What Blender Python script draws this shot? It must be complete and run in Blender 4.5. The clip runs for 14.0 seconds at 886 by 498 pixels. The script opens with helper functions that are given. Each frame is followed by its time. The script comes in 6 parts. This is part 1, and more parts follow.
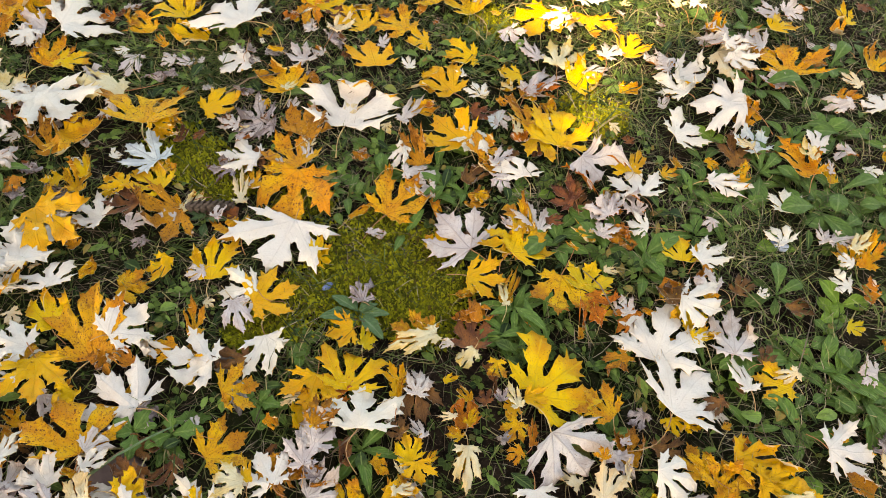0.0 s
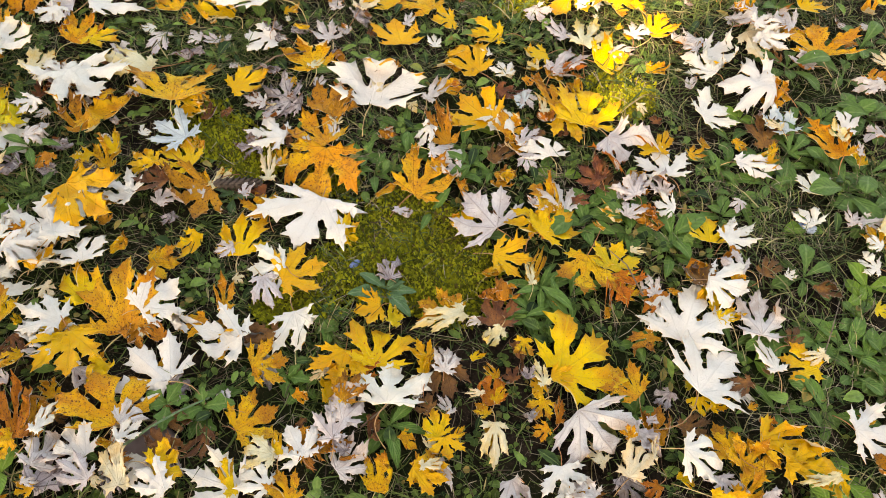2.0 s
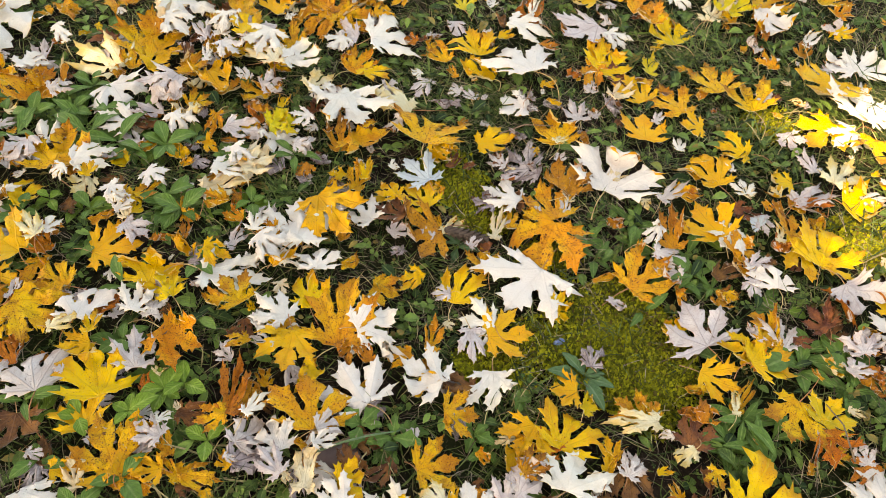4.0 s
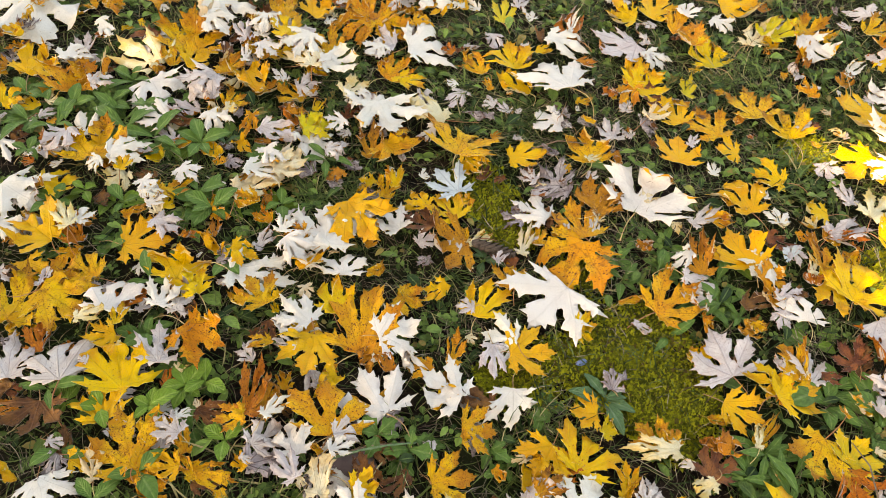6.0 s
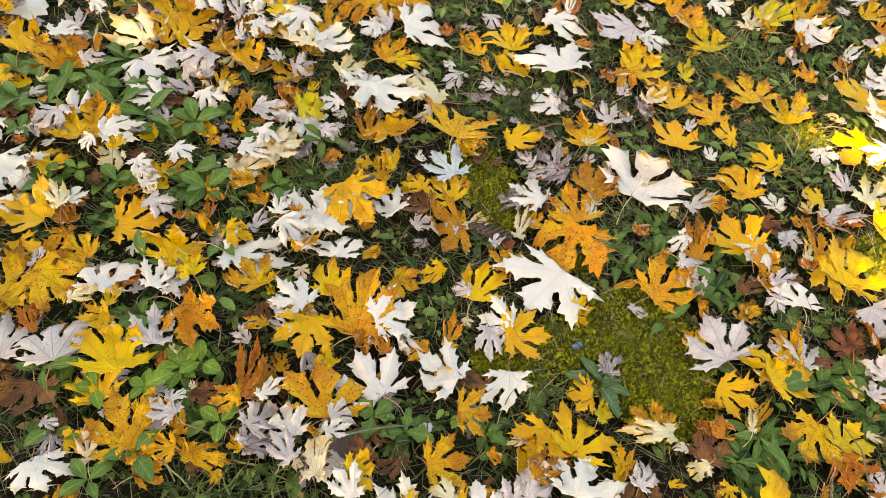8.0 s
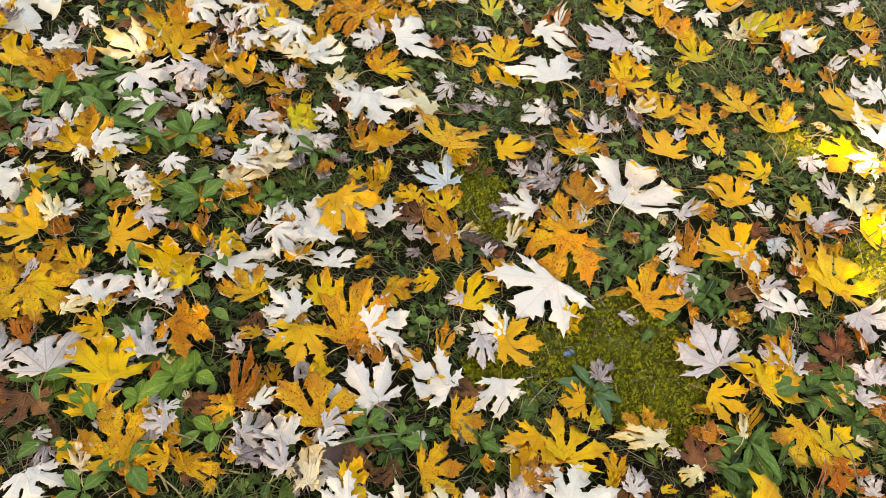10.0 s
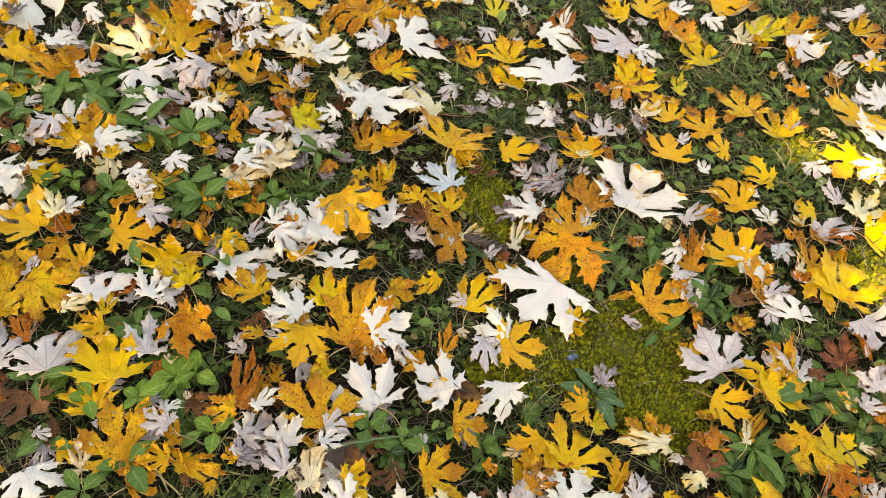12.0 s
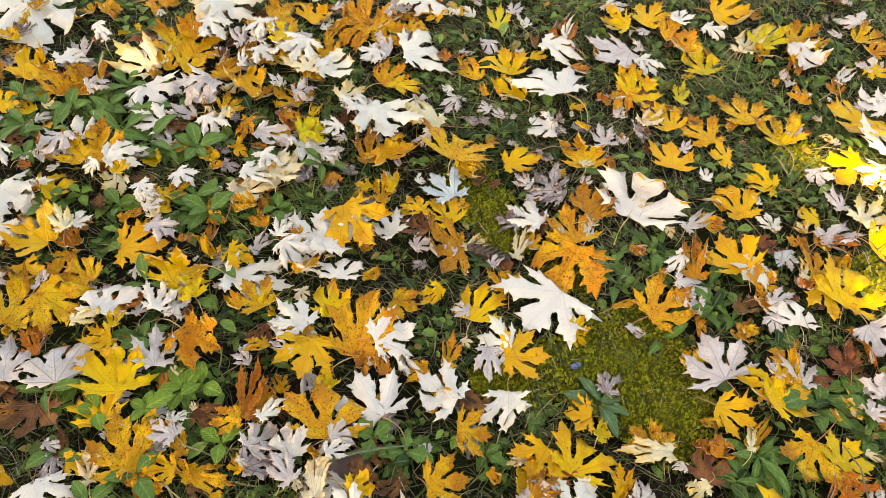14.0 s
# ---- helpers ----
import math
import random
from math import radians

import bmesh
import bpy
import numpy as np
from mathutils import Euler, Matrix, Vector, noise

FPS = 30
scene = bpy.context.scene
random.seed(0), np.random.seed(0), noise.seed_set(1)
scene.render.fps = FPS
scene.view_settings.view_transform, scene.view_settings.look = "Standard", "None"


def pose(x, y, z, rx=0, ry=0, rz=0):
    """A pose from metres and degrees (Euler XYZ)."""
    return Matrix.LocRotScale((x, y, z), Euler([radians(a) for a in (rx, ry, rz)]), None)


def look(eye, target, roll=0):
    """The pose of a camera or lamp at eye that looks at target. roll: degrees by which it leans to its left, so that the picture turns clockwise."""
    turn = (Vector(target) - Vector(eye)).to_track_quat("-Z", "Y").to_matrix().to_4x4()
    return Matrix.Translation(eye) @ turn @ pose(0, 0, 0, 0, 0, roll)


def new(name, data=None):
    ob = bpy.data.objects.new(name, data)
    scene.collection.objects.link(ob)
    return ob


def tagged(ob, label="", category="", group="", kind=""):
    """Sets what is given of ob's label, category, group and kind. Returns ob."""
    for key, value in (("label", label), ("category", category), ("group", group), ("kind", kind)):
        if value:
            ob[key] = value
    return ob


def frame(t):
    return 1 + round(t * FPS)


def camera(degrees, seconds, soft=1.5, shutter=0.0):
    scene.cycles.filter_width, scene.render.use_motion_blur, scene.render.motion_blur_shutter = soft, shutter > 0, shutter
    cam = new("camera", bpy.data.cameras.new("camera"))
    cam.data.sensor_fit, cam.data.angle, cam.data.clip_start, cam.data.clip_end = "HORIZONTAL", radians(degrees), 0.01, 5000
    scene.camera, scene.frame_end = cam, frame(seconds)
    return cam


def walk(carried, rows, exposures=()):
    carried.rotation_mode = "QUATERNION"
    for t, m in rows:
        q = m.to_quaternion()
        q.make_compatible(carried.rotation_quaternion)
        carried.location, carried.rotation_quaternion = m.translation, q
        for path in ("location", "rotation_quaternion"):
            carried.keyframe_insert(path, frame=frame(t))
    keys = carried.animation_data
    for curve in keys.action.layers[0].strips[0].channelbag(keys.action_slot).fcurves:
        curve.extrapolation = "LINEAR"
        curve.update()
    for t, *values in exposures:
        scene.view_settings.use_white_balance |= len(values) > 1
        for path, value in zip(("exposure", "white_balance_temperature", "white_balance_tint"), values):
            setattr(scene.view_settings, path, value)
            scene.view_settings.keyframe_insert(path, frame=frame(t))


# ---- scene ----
from mathutils.geometry import delaunay_2d_cdt

cam = camera(63.5, 14.0, soft=0.5)
EXPOSURE, KELVIN, TINT = 2.36, 10500, 12
PATH = [
    (0, (0.171, 0.094, 1.074), (0.459, 1.168, -0.589), 6.4),
    (0.5, (0.19, 0.085, 1.066), (0.519, 1.114, -0.617), 5.7),
    (1, (0.186, 0.085, 1.068), (0.489, 1.1, -0.629), 4.3),
    (1.5, (0.168, 0.086, 1.071), (0.438, 1.113, -0.624), 4.0),
    (2, (0.145, 0.089, 1.072), (0.394, 1.129, -0.618), 5.6),
    (2.5, (0.122, 0.096, 1.077), (0.328, 1.166, -0.6), 5.8),
    (3, (0.068, 0.103, 1.088), (0.15, 1.233, -0.561), 5.4),
    (3.5, (0.03, 0.1, 1.1), (0.022, 1.274, -0.519), 5.4),
    (4, (-0.005, 0.096, 1.099), (-0.125, 1.267, -0.518), 5.1),
    (4.2, (-0.009, 0.091, 1.094), (-0.177, 1.269, -0.514), 4.6),
    (6.3, (-0.02, 0.105, 1.101), (-0.199, 1.278, -0.509), 6.1),
    (6.5, (-0.027, 0.105, 1.1), (-0.199, 1.269, -0.517), 6.4),
    (7, (-0.026, 0.109, 1.096), (-0.191, 1.261, -0.531), 7.1),
    (7.5, (-0.025, 0.108, 1.094), (-0.16, 1.254, -0.54), 8.3),
    (7.7, (-0.026, 0.107, 1.095), (-0.173, 1.246, -0.542), 7.6),
    (9.8, (-0.021, 0.101, 1.109), (-0.172, 1.257, -0.516), 7.3),
    (10, (-0.021, 0.097, 1.103), (-0.16, 1.266, -0.514), 7.6),
    (10.5, (-0.032, 0.104, 1.101), (-0.19, 1.266, -0.519), 7.1),
    (11, (-0.032, 0.106, 1.101), (-0.161, 1.263, -0.525), 8.2),
    (11.5, (-0.033, 0.101, 1.096), (-0.151, 1.258, -0.531), 8.7),
    (12, (-0.031, 0.101, 1.099), (-0.166, 1.271, -0.517), 8.4),
    (12.5, (-0.022, 0.1, 1.103), (-0.144, 1.289, -0.5), 8.9),
    (13, (-0.019, 0.09, 1.105), (-0.186, 1.286, -0.489), 7.2),
    (13.5, (-0.029, 0.088, 1.102), (-0.162, 1.285, -0.496), 8.0),
    (14, (-0.018, 0.097, 1.107), (-0.187, 1.285, -0.493), 6.6),
]
walk(cam, [(t, look(eye, target, roll)) for t, eye, target, roll in PATH], [(0, EXPOSURE - 0.1, KELVIN, TINT), (0.6, EXPOSURE, KELVIN, TINT), (14, EXPOSURE, KELVIN, TINT)])

# ---- light: open shade under a tree, with a fleck of sun ----
SUN_DIR = Vector((-0.42, -0.50, 0.75)).normalized()
world = bpy.data.worlds.new("world")
scene.world = world
world.use_nodes = True
wn = world.node_tree
sky = wn.nodes.new("ShaderNodeTexSky")
sky.sky_type = "NISHITA"
sky.sun_disc = False
sky.sun_elevation = math.asin(SUN_DIR.z)
sky.sun_rotation = math.atan2(SUN_DIR.x, SUN_DIR.y)
sky.air_density, sky.dust_density, sky.ozone_density = 1.0, 2.5, 1.0
wn.links.new(sky.outputs[0], wn.nodes["Background"].inputs[0])
wn.nodes["Background"].inputs[1].default_value = 0.15
sun = new("sun", bpy.data.lights.new("sun", "SUN"))
sun.data.energy, sun.data.angle, sun.data.color = 2.0, radians(0.53), (1.0, 0.93, 0.82)
sun.matrix_world = look(SUN_DIR * 30, (0, 0, 0))


# ---- materials ----
class Nodes:
    """A short way to write shader nodes."""

    def __init__(self, name):
        self.mat = bpy.data.materials.new(name)
        self.mat.use_nodes = True
        self.tree = self.mat.node_tree
        self.bsdf = self.tree.nodes["Principled BSDF"]

    def put(self, socket, value):
        if isinstance(value, bpy.types.NodeSocket):
            self.tree.links.new(value, socket)
        else:
            socket.default_value = value

    def math(self, op, a, b=0.0, c=0.0):
        n = self.tree.nodes.new("ShaderNodeMath")
        n.operation = op
        for s, v in zip(n.inputs, (a, b, c)):
            self.put(s, v)
        return n.outputs[0]

    def ramp(self, v, lo, hi, a=0.0, b=1.0, smooth=True):
        n = self.tree.nodes.new("ShaderNodeMapRange")
        n.interpolation_type = "SMOOTHSTEP" if smooth else "LINEAR"
        for s, x in zip(n.inputs, (v, lo, hi, a, b)):
            self.put(s, x)
        return n.outputs[0]

    def mix(self, fac, a, b, blend="MIX"):
        n = self.tree.nodes.new("ShaderNodeMix")
        n.data_type, n.blend_type = "RGBA", blend
        self.put(n.inputs[0], fac)
        for s, v in ((n.inputs[6], a), (n.inputs[7], b)):
            self.put(s, (*v, 1.0) if isinstance(v, tuple) and len(v) == 3 else v)
        return n.outputs[2]

    def noise(self, where, scale, detail=3.0, rough=0.55, w=None):
        n = self.tree.nodes.new("ShaderNodeTexNoise")
        if w is not None:
            n.noise_dimensions = "4D"
            self.put(n.inputs["W"], w)
        if where is not None:
            self.put(n.inputs["Vector"], where)
        n.inputs["Scale"].default_value = scale
        n.inputs["Detail"].default_value = detail
        n.inputs["Roughness"].default_value = rough
        return n.outputs["Fac"]

    def dots(self, where, scale, size):
        """Round specks of uneven size, and how they fade out."""
        n = self.tree.nodes.new("ShaderNodeTexVoronoi")
        self.put(n.inputs["Vector"], where)
        n.inputs["Scale"].default_value = scale
        big, _, _ = self.split(n.outputs["Color"])
        return self.ramp(self.math("SUBTRACT", n.outputs["Distance"], self.math("MULTIPLY", big, size)), -0.03, 0.06, 1.0, 0.0)

    def moved(self, where, by):
        n = self.tree.nodes.new("ShaderNodeVectorMath")
        n.operation = "ADD"
        self.put(n.inputs[0], where)
        self.put(n.inputs[1], by)
        return n.outputs[0]

    def coords(self, which="Object"):
        return self.tree.nodes.new("ShaderNodeTexCoord").outputs[which]

    def uv(self):
        return self.tree.nodes.new("ShaderNodeUVMap").outputs[0]

    def split(self, v):
        n = self.tree.nodes.new("ShaderNodeSeparateXYZ")
        self.put(n.inputs[0], v)
        return n.outputs[0], n.outputs[1], n.outputs[2]

    def random(self):
        return self.tree.nodes.new("ShaderNodeObjectInfo").outputs["Random"]

    def island(self):
        return self.tree.nodes.new("ShaderNodeNewGeometry").outputs["Random Per Island"]

    def hue(self, colour, h=0.5, s=1.0, v=1.0):
        n = self.tree.nodes.new("ShaderNodeHueSaturation")
        for s_, x in zip(n.inputs, (h, s, v, 1.0, colour)):
            self.put(s_, x)
        return n.outputs[0]

    def done(self, colour, rough=0.6, height=None, strength=0.3, distance=0.002, specular=0.3):
        self.put(self.bsdf.inputs["Base Color"], (*colour, 1.0) if isinstance(colour, tuple) else colour)
        self.put(self.bsdf.inputs["Roughness"], rough)
        self.put(self.bsdf.inputs["Specular IOR Level"], specular)
        if height is not None:
            n = self.tree.nodes.new("ShaderNodeBump")
            n.inputs["Strength"].default_value = strength
            n.inputs["Distance"].default_value = distance
            self.put(n.inputs["Height"], height)
            self.put(self.bsdf.inputs["Normal"], n.outputs[0])
        return self.mat


def leaf_material(name, main, second, tips, spot, vein, spots=0.3, tip_amount=0.5, vein_amount=0.5, rough=0.6, raised=0.6):
    """One side of a maple leaf: uneven colour, browner tips, specks, and the five veins with their branches."""
    n = Nodes(name)
    uv = n.uv()
    rnd = n.math("FRACT", n.math("ADD", n.random(), n.island()))
    seed = n.math("MULTIPLY", rnd, 57.0)
    x, y, _ = n.split(uv)
    ax = n.math("ABSOLUTE", x)
    c, s = math.cos(radians(40)), math.sin(radians(40))
    d1 = ax
    d2 = n.math("ABSOLUTE", n.math("SUBTRACT", n.math("MULTIPLY", ax, c), n.math("MULTIPLY", y, s)))
    d3 = n.math("ABSOLUTE", n.math("SUBTRACT", n.math("MULTIPLY", ax, 0.06), y))
    near = n.math("MINIMUM", n.math("MINIMUM", d1, d2), d3)
    main_vein = n.ramp(near, 0.003, 0.020, 1.0, 0.0)
    along2 = n.math("ADD", n.math("MULTIPLY", ax, s), n.math("MULTIPLY", y, c))
    first = n.math("LESS_THAN", d1, d2)
    wob = n.math("MULTIPLY", n.noise(uv, 6.0, 1.0, w=seed), 0.12)
    b1 = n.math("FRACT", n.math("MULTIPLY", n.math("ADD", n.math("SUBTRACT", y, n.math("MULTIPLY", d1, 0.9)), wob), 8.5))
    b2 = n.math("FRACT", n.math("MULTIPLY", n.math("ADD", n.math("SUBTRACT", along2, n.math("MULTIPLY", d2, 0.9)), wob), 9.5))
    b = n.math("ADD", n.math("MULTIPLY", b1, first), n.math("MULTIPLY", b2, n.math("SUBTRACT", 1.0, first)))
    branch = n.ramp(n.math("ABSOLUTE", n.math("SUBTRACT", b, 0.5)), 0.0, 0.09, 0.5, 0.0)
    veins = n.math("MAXIMUM", main_vein, branch)
    cloud = n.noise(uv, 2.6, 4.0, 0.6, w=seed)
    far = n.math("SQRT", n.math("ADD", n.math("MULTIPLY", x, x), n.math("MULTIPLY", y, y)))
    col = n.mix(n.ramp(cloud, 0.36, 0.64), main, second)
    tip = n.math("MULTIPLY", n.ramp(n.math("ADD", far, n.math("MULTIPLY", n.math("SUBTRACT", cloud, 0.5), 1.8)), 0.45, 0.95), tip_amount)
    tip = n.math("MULTIPLY", tip, n.ramp(rnd, 0.1, 0.9, 0.3, 1.2, False))
    col = n.mix(tip, col, tips)
    col = n.mix(n.math("MULTIPLY", veins, vein_amount), col, vein)
    spotted = n.moved(uv, seed)
    freckle = n.math("MAXIMUM", n.dots(spotted, 23.0, 0.20 + 0.14 * spots), n.math("MULTIPLY", n.dots(spotted, 52.0, 0.26 + 0.16 * spots), 0.8))
    patch = n.ramp(n.math("ADD", n.noise(uv, 3.2, 3.0, 0.65, w=n.math("ADD", seed, 9.0)), n.math("MULTIPLY", far, 0.16)), 0.50 - 0.10 * spots, 0.66 - 0.08 * spots)
    blotch = n.math("MULTIPLY", n.ramp(n.noise(uv, 9.0, 4.0, 0.7, w=n.math("ADD", seed, 4.0)), 0.60 - 0.05 * spots, 0.68 - 0.05 * spots), max(0.0, 0.5 * spots))
    col = n.mix(n.math("MULTIPLY", n.math("MAXIMUM", n.math("MULTIPLY", freckle, patch), blotch), min(1.0, 0.6 + spots * 0.3)), col, spot)
    fine = n.noise(uv, 90.0, 2.0, 0.6, w=seed)
    col = n.hue(col, n.ramp(rnd, 0.0, 1.0, 0.488, 0.512, False), n.ramp(fine, 0.3, 0.7, 0.94, 1.04, False), n.math("MULTIPLY", n.ramp(fine, 0.25, 0.75, 0.86, 1.1, False), n.ramp(cloud, 0.3, 0.7, 0.9, 1.06, False)))
    height = n.math("ADD", n.math("MULTIPLY", veins, raised), n.math("MULTIPLY", n.noise(uv, 14.0, 4.0, 0.6, w=seed), 1.0))
    return n.done(col, n.ramp(cloud, 0.3, 0.7, rough - 0.1, rough + 0.12, False), height, 0.6, 0.0022, 0.2)


YELLOW = leaf_material("leaf_yellow", (0.75, 0.43, 0.003), (0.71, 0.36, 0.003), (0.50, 0.17, 0.004), (0.20, 0.055, 0.006), (0.66, 0.38, 0.01), 0.25, 0.7, 0.5, 0.5)
ORANGE = leaf_material("leaf_orange", (0.73, 0.38, 0.003), (0.62, 0.24, 0.003), (0.38, 0.11, 0.004), (0.12, 0.028, 0.005), (0.56, 0.22, 0.01), 1.0, 0.8, 0.45, 0.55)
RUST = leaf_material("leaf_rust", (0.48, 0.150, 0.006), (0.57, 0.205, 0.006), (0.26, 0.070, 0.008), (0.05, 0.014, 0.006), (0.42, 0.16, 0.02), 1.0, 0.8, 0.5, 0.6)
LIME = leaf_material("leaf_lime", (0.54, 0.40, 0.008), (0.64, 0.42, 0.006), (0.56, 0.28, 0.006), (0.24, 0.09, 0.008), (0.58, 0.48, 0.05), 0.25, 0.4, 0.5, 0.5)
WHITE = leaf_material("leaf_white", (0.73, 0.675, 0.59), (0.64, 0.575, 0.49), (0.60, 0.48, 0.34), (0.30, 0.19, 0.12), (0.60, 0.52, 0.44), -0.3, 0.35, 0.12, 0.65, 0.35)
CREAM = leaf_material("leaf_cream", (0.72, 0.62, 0.41), (0.66, 0.50, 0.27), (0.62, 0.38, 0.10), (0.30, 0.13, 0.03), (0.54, 0.42, 0.25), 0.1, 0.7, 0.25, 0.62, 0.6)
MAUVE = leaf_material("leaf_mauve", (0.64, 0.57, 0.53), (0.50, 0.42, 0.38), (0.38, 0.27, 0.22), (0.16, 0.09, 0.07), (0.36, 0.27, 0.23), 0.1, 0.6, 0.3, 0.68, 1.2)
SILVER = leaf_material("leaf_silver", (0.55, 0.60, 0.58), (0.48, 0.52, 0.52), (0.40, 0.42, 0.44), (0.2, 0.2, 0.2), (0.36, 0.38, 0.38), -0.4, 0.4, 0.5, 0.6, 1.3)
DEAD = leaf_material("leaf_dead", (0.115, 0.038, 0.013), (0.30, 0.110, 0.024), (0.05, 0.018, 0.010), (0.03, 0.012, 0.007), (0.22, 0.09, 0.04), 0.7, 0.6, 0.5, 0.55)
HUSK = leaf_material("leaf_husk", (0.46, 0.39, 0.37), (0.26, 0.20, 0.19), (0.12, 0.085, 0.085), (0.06, 0.04, 0.035), (0.15, 0.10, 0.09), 0.5, 0.7, 0.7, 0.7, 1.5)


def stalk_material():
    n = Nodes("leaf_stalk")
    rnd = n.random()
    col = n.mix(n.ramp(rnd, 0.2, 0.8), (0.60, 0.44, 0.20), (0.44, 0.17, 0.07))
    col = n.mix(n.ramp(n.noise(n.coords(), 60.0), 0.4, 0.7), col, (0.30, 0.15, 0.07))
    return n.done(col, 0.5)


def green_material(name, main, second, dry, rib, rough=0.5, amount_dry=0.12, sheen=0.16):
    """Living weed leaves, each a little different, with a pale midrib and a few yellowed or bitten spots."""
    n = Nodes(name)
    uv, rnd = n.uv(), n.island()
    x, y, _ = n.split(uv)
    where = n.coords()
    col = n.mix(n.ramp(rnd, 0.15, 1.0), main, second)
    col = n.mix(n.ramp(n.noise(where, 24.0, 3.0), 0.46, 0.70, 0.0, 0.4), col, second)
    col = n.mix(n.ramp(n.math("FRACT", n.math("MULTIPLY", rnd, 7.31)), 1.0 - amount_dry, 1.0 - amount_dry * 0.6), col, dry)
    col = n.mix(n.ramp(n.math("ABSOLUTE", x), 0.03, 0.09, 0.6, 0.0), col, rib)
    fine = n.noise(where, 160.0, 2.0)
    col = n.hue(col, 0.5, 1.0, n.ramp(fine, 0.25, 0.75, 0.75, 1.2, False))
    ribs = n.math("SINE", n.math("MULTIPLY", n.math("SUBTRACT", y, n.math("MULTIPLY", n.math("ABSOLUTE", x), 0.8)), 42.0))
    return n.done(col, rough, n.math("ADD", n.math("MULTIPLY", ribs, 0.35), fine), 0.5, 0.0015, sheen)


STALK = stalk_material()
WEED = green_material("weed_leaf", (0.048, 0.110, 0.016), (0.105, 0.190, 0.032), (0.30, 0.24, 0.04), (0.18, 0.25, 0.07), 0.45, 0.08, 0.22)
WEED_GREY = green_material("weed_leaf_matte", (0.044, 0.100, 0.018), (0.092, 0.160, 0.034), (0.28, 0.23, 0.06), (0.17, 0.24, 0.08), 0.55, 0.06, 0.2)
WEED_BLUE = green_material("weed_leaf_bluish", (0.055, 0.115, 0.045), (0.085, 0.150, 0.058), (0.10, 0.12, 0.06), (0.15, 0.21, 0.11), 0.5, 0.05)
WEED_LIGHT = green_material("weed_leaf_light", (0.14, 0.235, 0.022), (0.115, 0.20, 0.028), (0.27, 0.26, 0.05), (0.24, 0.32, 0.08), 0.42, 0.05)
# Creeper greens span near black to bright: shade contrast put into leaf colour.
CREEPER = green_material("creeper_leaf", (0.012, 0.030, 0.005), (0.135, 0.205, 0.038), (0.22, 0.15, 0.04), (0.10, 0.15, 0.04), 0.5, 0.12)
LOW_WEED = green_material("low_weed_leaf", (0.014, 0.036, 0.007), (0.190, 0.295, 0.058), (0.26, 0.19, 0.05), (0.17, 0.23, 0.07), 0.5, 0.12, 0.2)
GRASS = green_material("grass_blade", (0.016, 0.036, 0.006), (0.165, 0.220, 0.056), (0.42, 0.33, 0.16), (0.12, 0.17, 0.05), 0.5, 0.15)
MOSS = green_material("moss", (0.085, 0.095, 0.007), (0.40, 0.385, 0.020), (0.14, 0.10, 0.02), (0.28, 0.27, 0.02), 0.8, 0.10)


def straw_material():
    n = Nodes("straw")
    rnd = n.island()
    col = n.mix(n.ramp(rnd, 0.2, 0.8), (0.40, 0.32, 0.22), (0.10, 0.060, 0.036))
    col = n.mix(n.ramp(n.noise(n.coords(), 70.0), 0.45, 0.7), col, (0.09, 0.06, 0.045))
    return n.done(col, 0.7)


def soil_material():
    n = Nodes("soil")
    where = n.coords()
    big, mid, fine = n.noise(where, 3.0, 4.0), n.noise(where, 30.0, 5.0, 0.65), n.noise(where, 240.0, 3.0, 0.7)
    col = n.mix(n.ramp(mid, 0.35, 0.65), (0.009, 0.006, 0.004), (0.036, 0.023, 0.015))
    col = n.mix(n.ramp(big, 0.42, 0.60, 0.0, 0.75), col, (0.018, 0.026, 0.007))
    col = n.mix(n.ramp(fine, 0.58, 0.72, 0.0, 0.6), col, (0.16, 0.12, 0.085))
    return n.done(col, 0.9, n.math("ADD", mid, n.math("MULTIPLY", fine, 0.5)), 0.8, 0.008, 0.05)


def plain_material(name, a, b, scale=80.0, rough=0.7, specular=0.3, bump=0.3):
    n = Nodes(name)
    f = n.noise(n.coords(), scale, 4.0, 0.6)
    return n.done(n.mix(n.ramp(f, 0.35, 0.65), a, b), rough, f, bump, 0.002, specular)


STRAW, SOIL = straw_material(), soil_material()
CONE_SCALE = plain_material("cone_scale", (0.030, 0.020, 0.016), (0.10, 0.070, 0.052), 200.0, 0.7)
STONE = plain_material("pebble", (0.11, 0.10, 0.095), (0.19, 0.17, 0.16), 60.0, 0.8)
SLAB = plain_material("brown_stone", (0.13, 0.085, 0.075), (0.17, 0.115, 0.10), 40.0, 0.6)
BLUE = plain_material("blue_chip", (0.07, 0.11, 0.26), (0.15, 0.21, 0.36), 120.0, 0.35, 0.5)
PALE = plain_material("pale_scrap", (0.50, 0.55, 0.60), (0.35, 0.40, 0.50), 120.0, 0.5)
BARK = plain_material("bark", (0.14, 0.11, 0.085), (0.24, 0.20, 0.165), 14.0, 0.9, 0.2, 0.8)
TWIG = plain_material("twig", (0.15, 0.09, 0.06), (0.26, 0.17, 0.11), 150.0, 0.8)

# ---- ground: one sheet out to the horizon ----
CENTRE_X, CENTRE_Y = 0.1, 1.1


def ground_height(x, y):
    """Small swells of the lawn, in metres."""
    return 0.006 * np.sin(3.1 * x + 0.7) * np.cos(2.7 * y + 0.4) + 0.003 * np.sin(11.0 * x + 1.3 * y) * np.sin(9.0 * y - 2.0 * x + 1.0)


